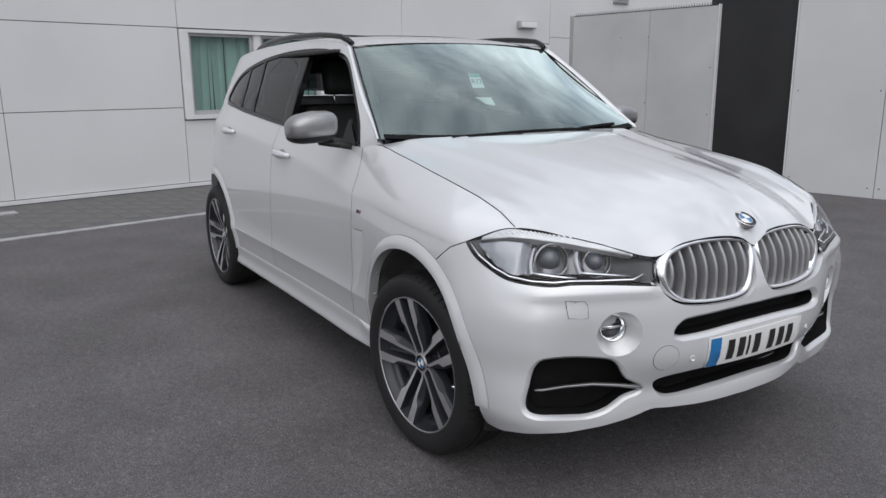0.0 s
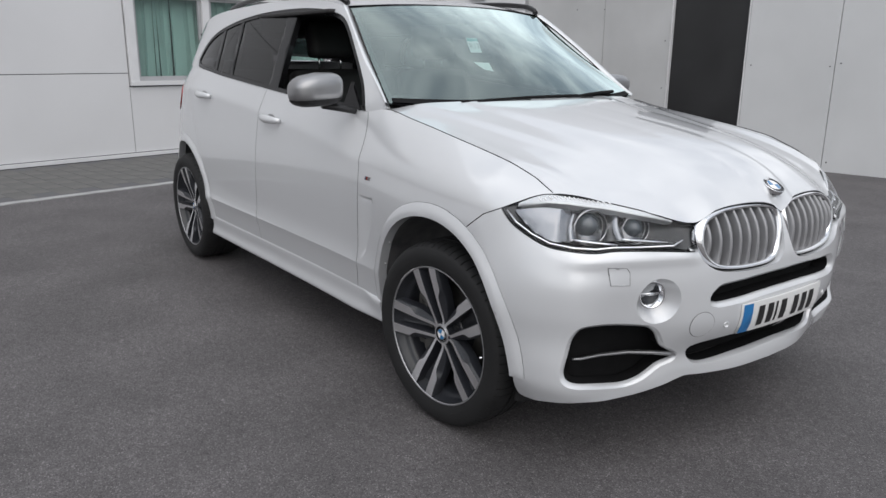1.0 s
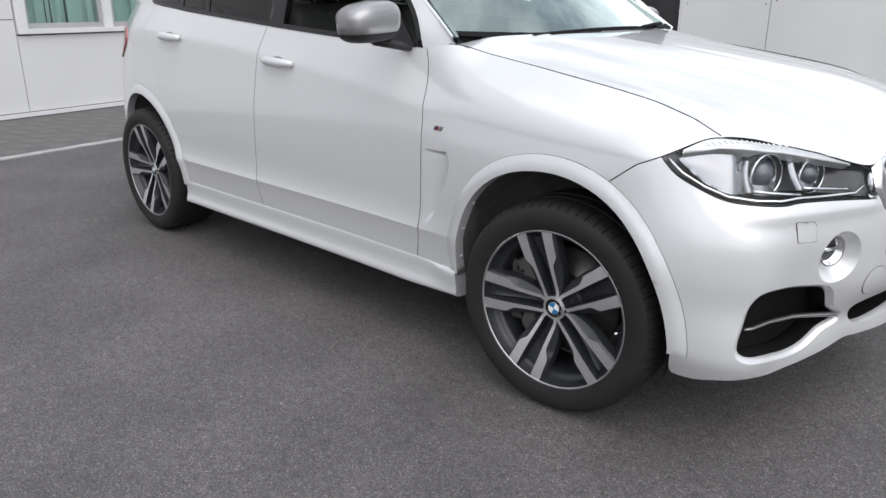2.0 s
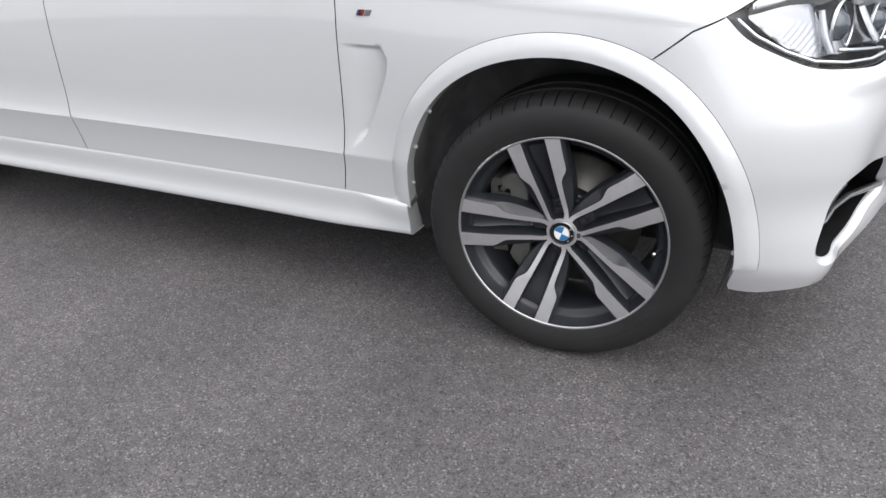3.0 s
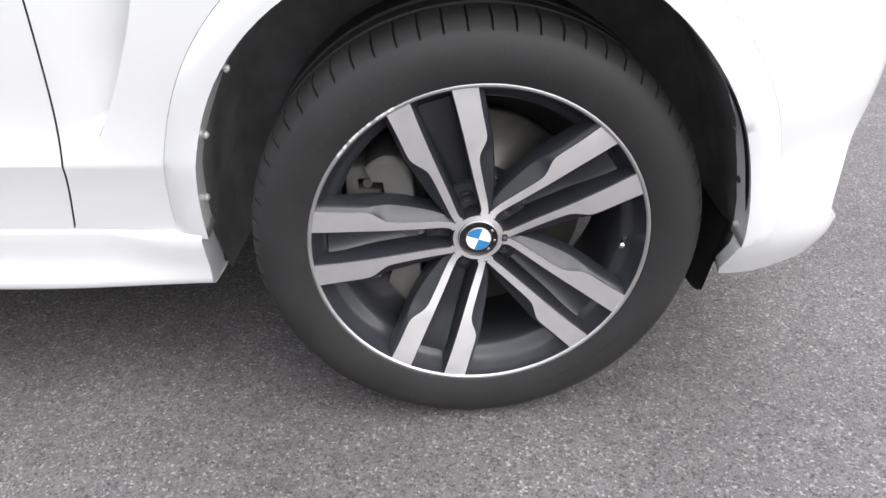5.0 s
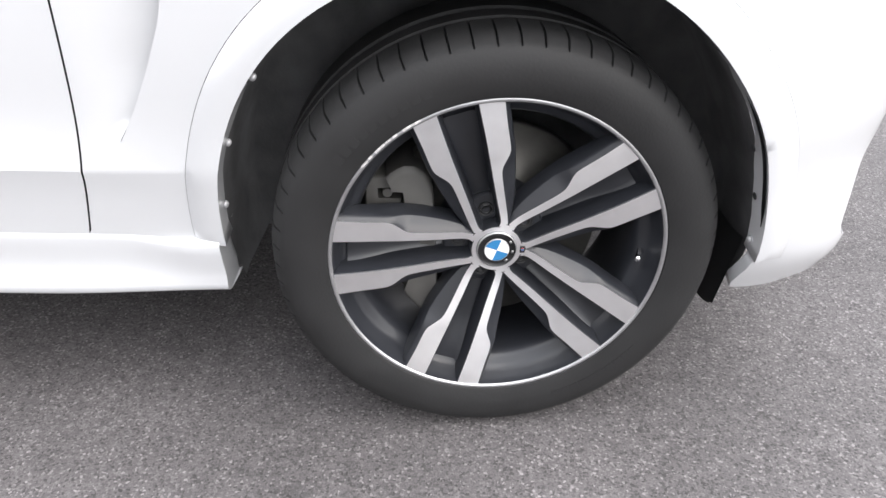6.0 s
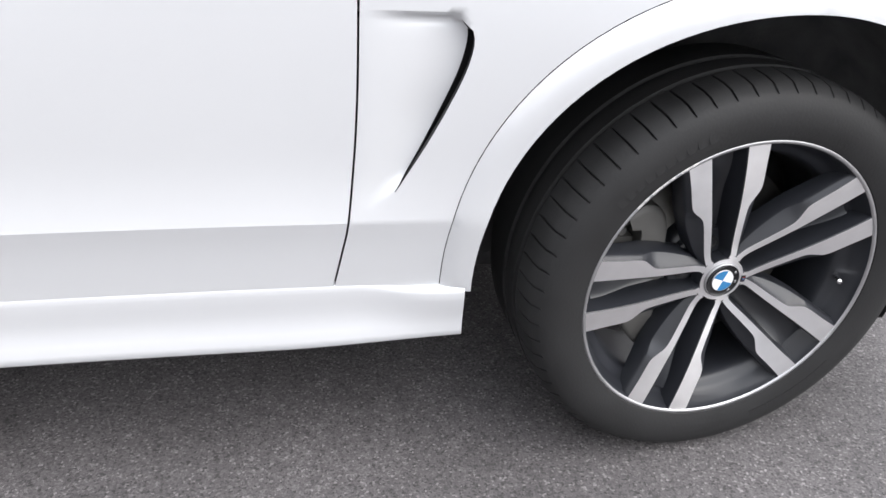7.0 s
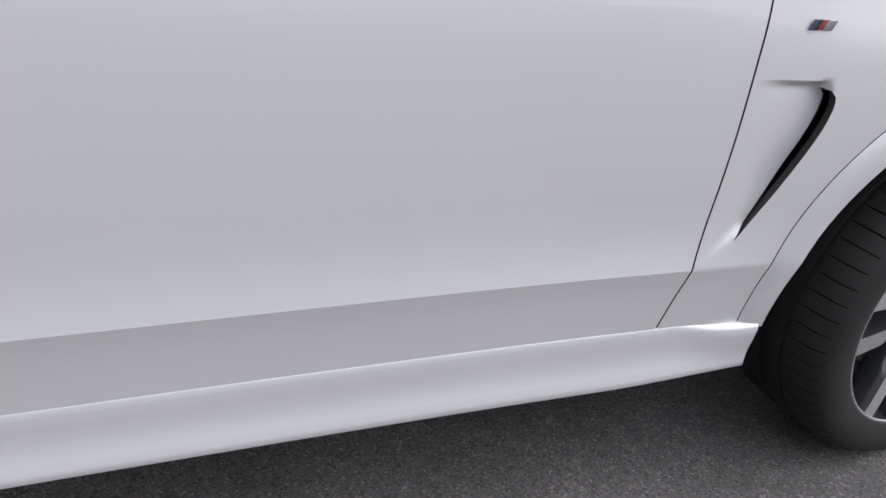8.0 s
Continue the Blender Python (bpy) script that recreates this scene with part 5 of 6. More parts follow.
for i in range(36):
    for k in range(8):
        bm.faces.new((ringv[i][k], ringv[(i + 1) % 36][k], ringv[(i + 1) % 36][(k + 1) % 8], ringv[i][(k + 1) % 8]))
box(bm, (-0.03, -0.17, -0.03), (0.02, 0.17, 0.03), 0, 0.01, t)
part("steering_wheel", bm, M_FABRIC, car)
for y in (-0.37, 0.37):
    bm = bmesh.new()
    box(bm, (-1.72, y - 0.26, 0.55), (-1.20, y + 0.26, 0.74), 0, 0.05)
    box(bm, (-0.07, y - 0.25, 0.0), (0.07, y + 0.25, 0.66), 0, 0.06, Matrix.Translation((-1.72, 0, 0.66)) @ Matrix.Rotation(radians(-16), 4, "Y"))
    seat = part("seat", bm, M_FABRIC, car, "black leather front seat")
    bm = bmesh.new()
    box(bm, (-0.05, y - 0.135, 0.72), (0.05, y + 0.135, 0.93), 0, 0.045, Matrix.Translation((-1.72, 0, 0.66)) @ Matrix.Rotation(radians(-12), 4, "Y"))
    for dy in (-0.07, 0.07):
        tube(bm, [Vector((-1.885, y + dy, 1.28)), Vector((-1.893, y + dy, 1.40))], 0.006, 6, 1)
    part("headrest", bm, [M_FABRIC, M_CHROME], seat)
bm = bmesh.new()
box(bm, (-2.75, -0.68, 0.55), (-2.25, 0.68, 0.78), 0, 0.05)
box(bm, (-2.90, -0.68, 0.70), (-2.72, 0.68, 1.28), 0, 0.06)
for y in (-0.45, 0.45):
    box(bm, (-2.88, y - 0.12, 1.26), (-2.78, y + 0.12, 1.42), 0, 0.04)
part("rear_bench", bm, M_FABRIC, car, "black leather rear bench")
lining = fill(frame_outline, [shrink(dlo, -0.004)], lambda x, z: cabin(x, z, -0.036), 0.04, False, 0.0)
both("pillar_lining", lining, M_FABRIC, car, "dark lining round the side windows")
bm = bmesh.new()
grid_surface(bm, lambda i, j: Vector((-0.70 - 2.75 * i, -(cab_w(-0.70 - 2.75 * i) - 0.035 - 0.05 * (1 - j) ** 2), 0.46 + (top_edge(-0.70 - 2.75 * i) - 0.004 - 0.46) * j)), 40, 10)
both("door_lining", bm, M_FABRIC, car, "dark door lining")
bm = bmesh.new()
box(bm, (-2.20, -0.70, 1.585), (-1.25, 0.70, 1.605), 0, 0.008)
box(bm, (-3.42, -0.62, 1.50), (-2.15, 0.62, 1.52), 0, 0.008)
box(bm, (-2.215, -0.66, 1.50), (-2.185, 0.66, 1.605), 0, 0.008)
part("headliner", bm, M_FABRIC, car)
bm = bmesh.new()
box(bm, (-3.50, -0.66, 0.46), (-3.44, 0.66, 1.24), 0, 0.015)
part("boot_lining", bm, M_FABRIC, car)
bm = bmesh.new()
box(bm, (-1.130, -0.115, 1.475), (-1.095, 0.115, 1.545), 0, 0.012)
tube(bm, [Vector((-1.10, 0, 1.54)), Vector((-1.10, 0, 1.60))], 0.018, 8)
part("inside_mirror", bm, M_BLACK, car)
# card behind the screen
mid = Vector((-1.005, 0.012, 1.440))
ax, ay = Vector((-0.10, 1, 0)).normalized(), Vector((-0.55, 0, 0.84)).normalized()
an = ax.cross(ay)
for size, mt, lift, dz, nm in ((Vector((0.040, 0.044)), M_PAPER, 0.0, 0.0, "card"), (Vector((0.038, 0.009)), M_TEAL, 0.002, 0.032, "card_header")):
    bm = bmesh.new()
    q = [mid + an * lift + ay * dz + ax * sx * size.x + ay * sy * size.y for sx, sy in ((-1, -1), (1, -1), (1, 1), (-1, 1))]
    lo = [bm.verts.new(p) for p in q]
    hi = [bm.verts.new(p + an * 0.0015) for p in q]
    bm.faces.new(hi)
    bm.faces.new(list(reversed(lo)))
    for k in range(4):
        bm.faces.new((lo[k], lo[(k + 1) % 4], hi[(k + 1) % 4], hi[k]))
    ob = part(nm, bm, mt, windscreen, "white paper card with a teal header" if nm == "card" else "", flat=True)
text = bpy.data.curves.new("card_writing", "FONT")
text.body, text.size, text.align_x, text.align_y = "R17", 0.045, "CENTER", "CENTER"
text_ob = new("card_writing", text)
text_ob.matrix_world = Matrix((ax, ay, an)).transposed().to_4x4()
text_ob.location = mid + an * 0.0035 - ay * 0.008
text.materials.append(M_INK)
text_ob.parent = windscreen
bm = bmesh.new()
q = [mid + ax * sx - ay * sy for sx, sy in ((0.075, 0.155), (0.065, 0.105), (-0.045, 0.100), (0.015, 0.145))]
bm.faces.new([bm.verts.new(p) for p in q])
bm.faces.new([bm.verts.new(p - an * 0.002) for p in reversed(q)])
part("paper_sheet", bm, M_PAPER, windscreen)

# ---- wheels ----
PHASE = 33.5


def build_wheel(parent_label):
    """One wheel about the y axis, its face to -y: tyre, rim, ten spokes in pairs, badge, bolts, valve, brake."""
    wheel = thing("wheel", parent_label, "")
    pitch = 66
    turns = [2 * math.pi * (k + q) / pitch for k in range(pitch) for q in (0.0, 0.055, 0.080, 0.38, 0.68, 0.97)]
    profile = [(0.263, -0.118), (0.272, -0.132), (0.292, -0.140), (0.316, -0.1415), (0.334, -0.1375), (0.3435, -0.131), (0.3475, -0.126), (0.356, -0.113), (0.3600, -0.094),
               (0.3615, -0.070), (0.3620, -0.0560), (0.356, -0.0550), (0.356, -0.0450), (0.3625, -0.044), (0.3630, -0.010), (0.357, -0.009), (0.357, 0.009), (0.3630, 0.010),
               (0.3625, 0.050), (0.3605, 0.092), (0.348, 0.128), (0.316, 0.141), (0.272, 0.132), (0.263, 0.118)]
    bm = bmesh.new()
    rings = []
    for i, a in enumerate(turns):
        ring = []
        for j, (r, y) in enumerate(profile):
            if i % 6 < 2 and 6 <= j <= 9:
                r, y = r - (0.003 if j == 6 else 0.0065), y + (0.004 if j < 8 else 0.0)
            ring.append(bm.verts.new((r * math.cos(a), y, r * math.sin(a))))
        rings.append(ring)
    for i in range(len(rings)):
        p, q = rings[i], rings[(i + 1) % len(rings)]
        for j in range(len(profile) - 1):
            bm.faces.new((p[j], p[j + 1], q[j + 1], q[j]))
    tyre = part("tyre", bm, M_TYRE, wheel, "black low-profile tyre with a sawn tread edge")
    tyre.data.set_sharp_from_angle(angle=radians(32))
    bm = bmesh.new()
    pts = [Vector((r * math.cos(da), y, r * math.sin(da))) for y in (-0.1413, -0.1395) for da, r in ((-0.022, 0.297), (0.022, 0.297), (0.022, 0.317), (-0.022, 0.317))]
    vs = [bm.verts.new(p) for p in pts]
    for q in ((3, 2, 1, 0), (0, 1, 5, 4), (1, 2, 6, 5), (2, 3, 7, 6), (3, 0, 4, 7)):
        bm.faces.new([vs[k] for k in q])
    bar_mesh = bpy.data.meshes.new("letter_bar")
    bm.to_mesh(bar_mesh)
    bm.free()
    bar_mesh.materials.append(M_TYRE)
    for a in (112, 292):
        for k in range(10):
            ob = new("letter_bar", bar_mesh)
            ob.parent = wheel
            ob.rotation_euler = (0, -radians(a + k * 3.4), 0)
    bm = bmesh.new()
    lathe(bm, [(0.2640, -0.1275), (0.2650, -0.1300), (0.2694, -0.1312), (0.2712, -0.1295), (0.2718, -0.118), (0.263, -0.112)], 96, 0)
    lathe(bm, [(0.2640, -0.1275), (0.2610, -0.114), (0.2570, -0.108), (0.2545, -0.098), (0.2470, -0.090), (0.2395, -0.086), (0.2350, -0.080), (0.2300, -0.064), (0.2285, -0.040), (0.2280, 0.05), (0.2500, 0.10), (0.263, 0.118)], 96, 1)
    part("rim", bm, [M_LIP, M_ALLOYDARK], wheel, "dark rim with a bright machined lip")
    rng = random.Random(17)
    for k in range(9):
        # kerb scuffs on the lip
        a0 = radians(117 + 2.6 * k + rng.uniform(-0.8, 0.8))
        bm = bmesh.new()
        low, top_r = 0.2665 + rng.uniform(0, 0.0012), 0.2706 + rng.uniform(0, 0.0010)
        strip = [[bm.verts.new((r * math.cos(a0 + d), y, r * math.sin(a0 + d))) for r, y in ((low + rng.uniform(0, 0.001), -0.1317), (top_r, -0.1312), (top_r + 0.0012, -0.1296))] for d in (0.0, 0.008, 0.018, 0.026, 0.030 + rng.uniform(0, 0.02))]
        for p, q in zip(strip, strip[1:]):
            for j in range(2):
                bm.faces.new((p[j], q[j], q[j + 1], p[j + 1]))
        part("scuff", bm, M_SCUFF, wheel)
    inner_edge = spline([(0.040, 0.0120), (0.046, 0.0165), (0.056, 0.0182), (0.10, 0.0205), (0.15, 0.0238), (0.20, 0.0270), (0.265, 0.0298)])
    outer_edge = spline([(0.040, 0.0292), (0.060, 0.0325), (0.10, 0.0360), (0.138, 0.0400), (0.150, 0.0440), (0.170, 0.0585), (0.181, 0.0618), (0.220, 0.0650), (0.265, 0.0700)])
    body_edge = spline([(0.040, 0.0300), (0.055, 0.0385), (0.08, 0.0475), (0.12, 0.0575), (0.16, 0.0645), (0.19, 0.0672), (0.265, 0.0740)])
    face_y = spline([(0.030, -0.0962), (0.048, -0.0962), (0.062, -0.0970), (0.15, -0.114), (0.22, -0.124), (0.265, -0.1285)])
    shapes = {}
    for hand in (1, -1):
        bm = bmesh.new()
        n = 40
        lanes = []
        for i in range(n + 1):
            r = 0.040 + 0.225 * i / n
            a, b, c, y = inner_edge(r), outer_edge(r), body_edge(r), face_y(r)
            c = max(c, b + 0.0035)
            back = 0.046 - 0.010 * smooth(0.15, 0.25, r)
            dip = 0.004 + 0.62 * (c - b)
            pts = ((a - 0.0045, y + back), (a - 0.0030, y + 0.020), (a, y + 0.0016), (a + 0.0012, y), (b - 0.0012, y), (b, y + 0.0016),
                   (b + (c - b) * 0.45, y + dip * 0.62), (c, y + dip), (c + 0.0025, y + dip + 0.006), (c + 0.003, y + back + 0.004))
            lanes.append([bm.verts.new((r, yy, hand * t)) for t, yy in pts])
        for p, q in zip(lanes, lanes[1:]):
            for j in range(9):
                v4 = (p[j], q[j], q[j + 1], p[j + 1])
                f = bm.faces.new(v4 if hand < 0 else tuple(reversed(v4)))
                f.material_index = 0 if j == 3 else 1
        bm.normal_update()
        me = bpy.data.meshes.new("spoke")
        bm.to_mesh(me)
        bm.free()
        me.materials.append(M_ALLOY)
        me.materials.append(M_ALLOYDARK)
        me.polygons.foreach_set("use_smooth", [True] * len(me.polygons))
        me.set_sharp_from_angle(angle=radians(26))
        shapes[hand] = me
    for k in range(5):
        for hand in (1, -1):
            ob = new("spoke", shapes[hand])
            ob.parent = wheel
            ob.rotation_euler = (0, -radians(PHASE + 72 * k), 0)
    bm = bmesh.new()
    # the turned hub face runs out between the spoke pairs and is notched by their slots
    steps, rings = 240, []
    for i in range(steps):
        q = 2 * math.pi * i / steps
        off = abs((math.degrees(q) - PHASE + 36.0) % 72.0 - 36.0)
        r = 0.0415 + 0.0060 * smooth(20.0, 26.0, off)
        rings.append([bm.verts.new((rr * math.cos(q), yy, rr * math.sin(q))) for rr, yy in ((0.0325, -0.0880), (0.0332, -0.0956), (0.0338, -0.0960), (r - 0.0006, -0.0960), (r, -0.0952), (r + 0.002, -0.070))])
    for i in range(steps):
        p, q = rings[i], rings[(i + 1) % steps]
        for j in range(5):
            bm.faces.new((p[j], p[j + 1], q[j + 1], q[j])).material_index = 0 if j in (1, 2) else 1
    lathe(bm, [(0.088, -0.03), (0.086, -0.058), (0.083, -0.062), (0.0400, -0.0660)], 40, 1)
    hub = part("hub", bm, [M_ALLOY, M_ALLOYDARK], wheel)
    hub.data.set_sharp_from_angle(angle=radians(26))
    badge = roundel(wheel, (0, -0.0968, 0), (0, -1, 0), (0.35, 0, 0.94), 0.0328, rim=M_LIP)
    for turn in (58.0, 100.0, 142.0):
        q = radians(turn - 90.0)
        bm = bmesh.new()
        box(bm, (-0.0028, -0.0004, -0.0018), (0.0028, 0.0, 0.0018), 0, 0.0, Matrix.Translation((0.0262 * math.cos(q), -0.0991, -0.0262 * math.sin(q))) @ Matrix.Rotation(q + math.pi / 2, 4, "Y"))
        part("bar", bm, M_SILVER, badge)
    # small dark plaque on the hub beside the badge
    q = radians(PHASE - 36.0)
    t = Matrix.Rotation(-q, 4, "Y") @ Matrix.Translation((0.0425, -0.0966, 0))
    bm = bmesh.new()
    box(bm, (-0.0040, -0.0008, -0.0062), (0.0040, 0.001, 0.0062), 0, 0.0006, t)
    plaque = part("hub_plaque", bm, M_GLOSSBLACK, wheel)
    for dz, mt in ((-0.0030, M_BADGE), (-0.0008, M_BLUE), (0.0014, M_RED)):
        bm = bmesh.new()
        box(bm, (-0.0026, -0.0012, dz), (0.0026, -0.0007, dz + 0.0014), 0, 0.0, t)
        part("plaque_stripe", bm, mt, plaque)
    # little drain hole in each valley between the pairs
    for k in range(5):
        q = radians(PHASE + 36.0 + 72 * k)
        bm = bmesh.new()
        lathe(bm, [(0.0050, -0.0800), (0.0046, -0.0830), (0.0036, -0.0830), (0.0034, -0.0760), (0.0004, -0.0760)], 14, 0)
        bm.transform(Matrix.Translation((0.0600 * math.cos(q), 0.0, 0.0600 * math.sin(q))))
        part("drain_hole", bm, M_ALLOYDARK, wheel)
    for k in range(5):
        a = radians(PHASE + 72 * k)
        bm = bmesh.new()
        lathe(bm, [(0.0128, -0.05), (0.0128, -0.0660), (0.0122, -0.0672), (0.0112, -0.0650), (0.0090, -0.0650), (0.0088, -0.0665), (0.0065, -0.0672), (0.0060, -0.0640), (0.0005, -0.0640)], 18)
        bm.transform(Matrix.Translation((0.060 * math.cos(a), 0.0, 0.060 * math.sin(a))))
        part("wheel_bolt", bm, M_BLACK, wheel, "black bolt deep in its hole")
        bm = bmesh.new()
        rows = []
        for i in range(15):
            r = 0.078 + 0.164 * i / 14
            t, y = inner_edge(r) - 0.002, face_y(r) + 0.050 - 0.014 * smooth(0.15, 0.24, r)
            rows.append([bm.verts.new((r, y + (0.0 if abs(q) < 1 else -0.006), t * q)) for q in (-1, -0.7, 0, 0.7, 1)])
        for p, q in zip(rows, rows[1:]):
            for j in range(4):
                bm.faces.new((p[j], p[j + 1], q[j + 1], q[j]))
        lip = [bm.verts.new(v.co + Vector((0, 0.03, 0))) for v in rows[0]]
        for j in range(4):
            bm.faces.new((rows[0][j], rows[0][j + 1], lip[j + 1], lip[j]))
        bm.transform(Matrix.Rotation(-a, 4, "Y"))
        part("spoke_web", bm, M_ALLOYDARK, wheel)
    bm = bmesh.new()
    a = radians(-4.0)
    tube(bm, [Vector((0.246 * math.cos(a), -0.086, 0.246 * math.sin(a))), Vector((0.236 * math.cos(a), -0.104, 0.236 * math.sin(a))), Vector((0.231 * math.cos(a), -0.116, 0.231 * math.sin(a)))], lambda q: 0.0065 - 0.002 * (q > 0.4), 10)
    part("valve", bm, M_CHROME, wheel)
    bm = bmesh.new()
    lathe(bm, [(0.085, -0.030), (0.090, -0.010), (0.184, -0.010), (0.184, 0.020), (0.085, 0.022)], 64)
    part("brake_disc", bm, M_DISC, wheel, "bare steel brake disc")
    bm = bmesh.new()
    lathe(bm, [(0.0005, -0.045), (0.088, -0.045), (0.093, -0.010)], 40)
    part("disc_bell", bm, M_ALLOYDARK, wheel)
    return wheel


wheel = build_wheel("double-spoke alloy wheel with dark pockets and a worn black tyre")
wheel.parent = car
HUB_Z = 0.3615
places = [(0.0, -0.816, 4.5, 0.7), (REAR_X, -0.812, 0.0, 0.7), (0.0, 0.816, 184.5, 0.7), (REAR_X, 0.812, 180.0, 0.7)]
wheels = []
for i, (x, y, turn, lean) in enumerate(places):
    m = pose(x, y, HUB_Z, lean, 0, turn)
    if i == 0:
        wheel.matrix_basis = m
        wheels.append(wheel)
    else:
        wheels.append(copy_thing(wheel, m))
# callipers stay with the car, behind the inner half of each disc
BRIDGE = [(-0.099, 0.060), (-0.103, 0.100), (-0.117, 0.124), (-0.146, 0.131), (-0.176, 0.112), (-0.170, 0.098), (-0.152, 0.097), (-0.148, 0.050), (-0.146, -0.040),
          (-0.143, -0.082), (-0.152, -0.106), (-0.137, -0.130), (-0.113, -0.154), (-0.099, -0.142), (-0.094, -0.080)]


CARRIER = [(-0.212, 0.030), (-0.151, 0.032), (-0.151, 0.066), (-0.190, 0.068), (-0.191, 0.088), (-0.163, 0.089), (-0.161, 0.108), (-0.204, 0.109), (-0.210, 0.095)]


def cast(outline, back, front):
    """A casting: an outline across the axle with rounded front edges."""
    bm = bmesh.new()
    mid = sum(outline, Vector((0, 0))) / len(outline)
    loops = [[bm.verts.new((p.x, y, p.y)) for p in (mid + (q - mid) * k for q in outline)] for k, y in ((1.0, back), (1.0, front + 0.006), (0.965, front + 0.002), (0.91, front))]
    for la, lb in zip(loops, loops[1:]):
        for a in range(len(la)):
            b = (a + 1) % len(la)
            bm.faces.new((la[a], la[b], lb[b], lb[a]))
    bm.faces.new(loops[-1])
    return bm


def build_caliper(sign, cx):
    """A floating calliper: a cast bridge across the disc, its carrier arms and pins."""
    def set_in(name, bm, parent, label=""):
        bmesh.ops.recalc_face_normals(bm, faces=bm.faces[:])
        if cx != 0.0:
            for v in bm.verts:
                v.co.x = -v.co.x
            bmesh.ops.reverse_faces(bm, faces=bm.faces[:])
        bm.transform(Matrix.Translation((cx, -0.822, HUB_Z)) @ Matrix.Rotation(radians(4.5) if cx == 0.0 else 0, 4, "Z"))
        if sign > 0:
            whole, bm = bm, mirrored(bm)
            whole.free()
        ob = part(name, bm, M_CALIPER, parent, label)
        ob.data.set_sharp_from_angle(angle=radians(40))
        return ob
    bridge = set_in("brake_caliper", cast(smooth_path([Vector(p) for p in BRIDGE], 0.010, closed=True), 0.05, -0.053), car, "grey cast brake calliper")
    for up in (1, -1):
        arm = [Vector((x, z * up)) for x, z in CARRIER]
        set_in("carrier_arm", cast(arm, 0.05, -0.034), bridge)
        bm = bmesh.new()
        tube(bm, [Vector((-0.174, -0.010, 0.078 * up)), Vector((-0.174, -0.034, 0.078 * up))], 0.008, 10)
        set_in("guide_pin", bm, bridge)


for sign in (-1, 1):
    for cx in (0.0, REAR_X):
        build_caliper(sign, cx)


# ---- ground, building and hoarding ----
# The building stands 12 degrees off the car: a runs along its wall, b out from it.
LIE = radians(12.0)


def yard(a, b, z=0.0):
    return Vector((-math.sin(LIE) * a + math.cos(LIE) * b, math.cos(LIE) * a + math.sin(LIE) * b, z))


YARD = Matrix(((-math.sin(LIE), math.cos(LIE), 0, 0), (math.cos(LIE), math.sin(LIE), 0, 0), (0, 0, 1, 0), (0, 0, 0, 1)))
WALL_B, FENCE_A, LINE_B = -8.12, 7.25, -5.94


def slab(name, lo, hi, mat, parent=None, label="", bevel=0.0, kind="", category=""):
    """A box given in yard measures (a, b, z)."""
    bm = bmesh.new()
    box(bm, lo, hi, 0, bevel)
    bm.transform(YARD)
    bmesh.ops.reverse_faces(bm, faces=bm.faces[:])
    ob = part(name, bm, mat, parent, label, flat=True)
    return tagged(ob, "", category, "", kind)


bm = bmesh.new()
bmesh.ops.create_grid(bm, x_segments=8, y_segments=8, size=400.0)
ground = tagged(part("ground", bm, M_ASPHALT, None, "dark grey worn asphalt yard", flat=True), "", "ground", "", "structure")

wall = slab("wall_building", (-30, WALL_B - 0.35, 0.0), (1.745, WALL_B - 0.012, 9.4), M_JOINT, None, "white panelled office building wall", kind="structure", category="wall")
for name, lo, hi in (("wall_below", (1.745, WALL_B - 0.35, 0.0), (9.62, WALL_B - 0.012, 0.93)), ("wall_above", (1.745, WALL_B - 0.35, 2.16), (9.62, WALL_B - 0.012, 9.4)), ("wall_end", (9.62, WALL_B - 0.35, 0.0), (30, WALL_B - 0.012, 9.4))):
    slab(name, lo, hi, M_JOINT, wall)
cols = [-30.0, -25.0, -20.0, -15.0, -10.3, -5.4, -0.46, 1.745]
rows = [0.065, 1.105, 2.165, 3.60, 5.2, 6.6, 8.0, 9.4]
for a0, a1 in zip(cols, cols[1:]):
    for z0, z1 in zip(rows, rows[1:]):
        slab("panel", (a0 + 0.004, WALL_B - 0.02, z0 + 0.005), (a1 - 0.004, WALL_B, z1 - 0.005), M_WALL, wall, bevel=0.002)
for a0, a1, z0, z1 in ((1.745, 5.68, 0.065, 0.93), (5.68, 9.62, 0.065, 0.93), (1.745, 5.68, 2.165, 3.6), (5.68, 9.62, 2.165, 3.6), (1.745, 5.68, 3.6, 5.2), (5.68, 9.62, 3.6, 5.2), (9.62, 14.0, 0.065, 2.30), (9.62, 14.0, 2.30, 5.2), (14.0, 30.0, 0.065, 2.3), (14, 30, 2.3, 5.2), (1.745, 5.68, 5.2, 9.4), (5.68, 9.62, 5.2, 9.4), (9.62, 14.0, 5.2, 9.4), (14.0, 30.0, 5.2, 9.4)):
    slab("panel", (a0 + 0.004, WALL_B - 0.02, z0 + 0.005), (a1 - 0.004, WALL_B, z1 - 0.005), M_WALL, wall, bevel=0.002)
slab("trim_base", (-30, WALL_B - 0.01, 0.014), (30, WALL_B + 0.035, 0.060), M_FRAME, wall, bevel=0.004)
# black slab in place of the line of shade under the trim
slab("base_shade", (-30, WALL_B - 0.01, 0.0), (30, WALL_B + 0.020, 0.014), M_VOID, wall)

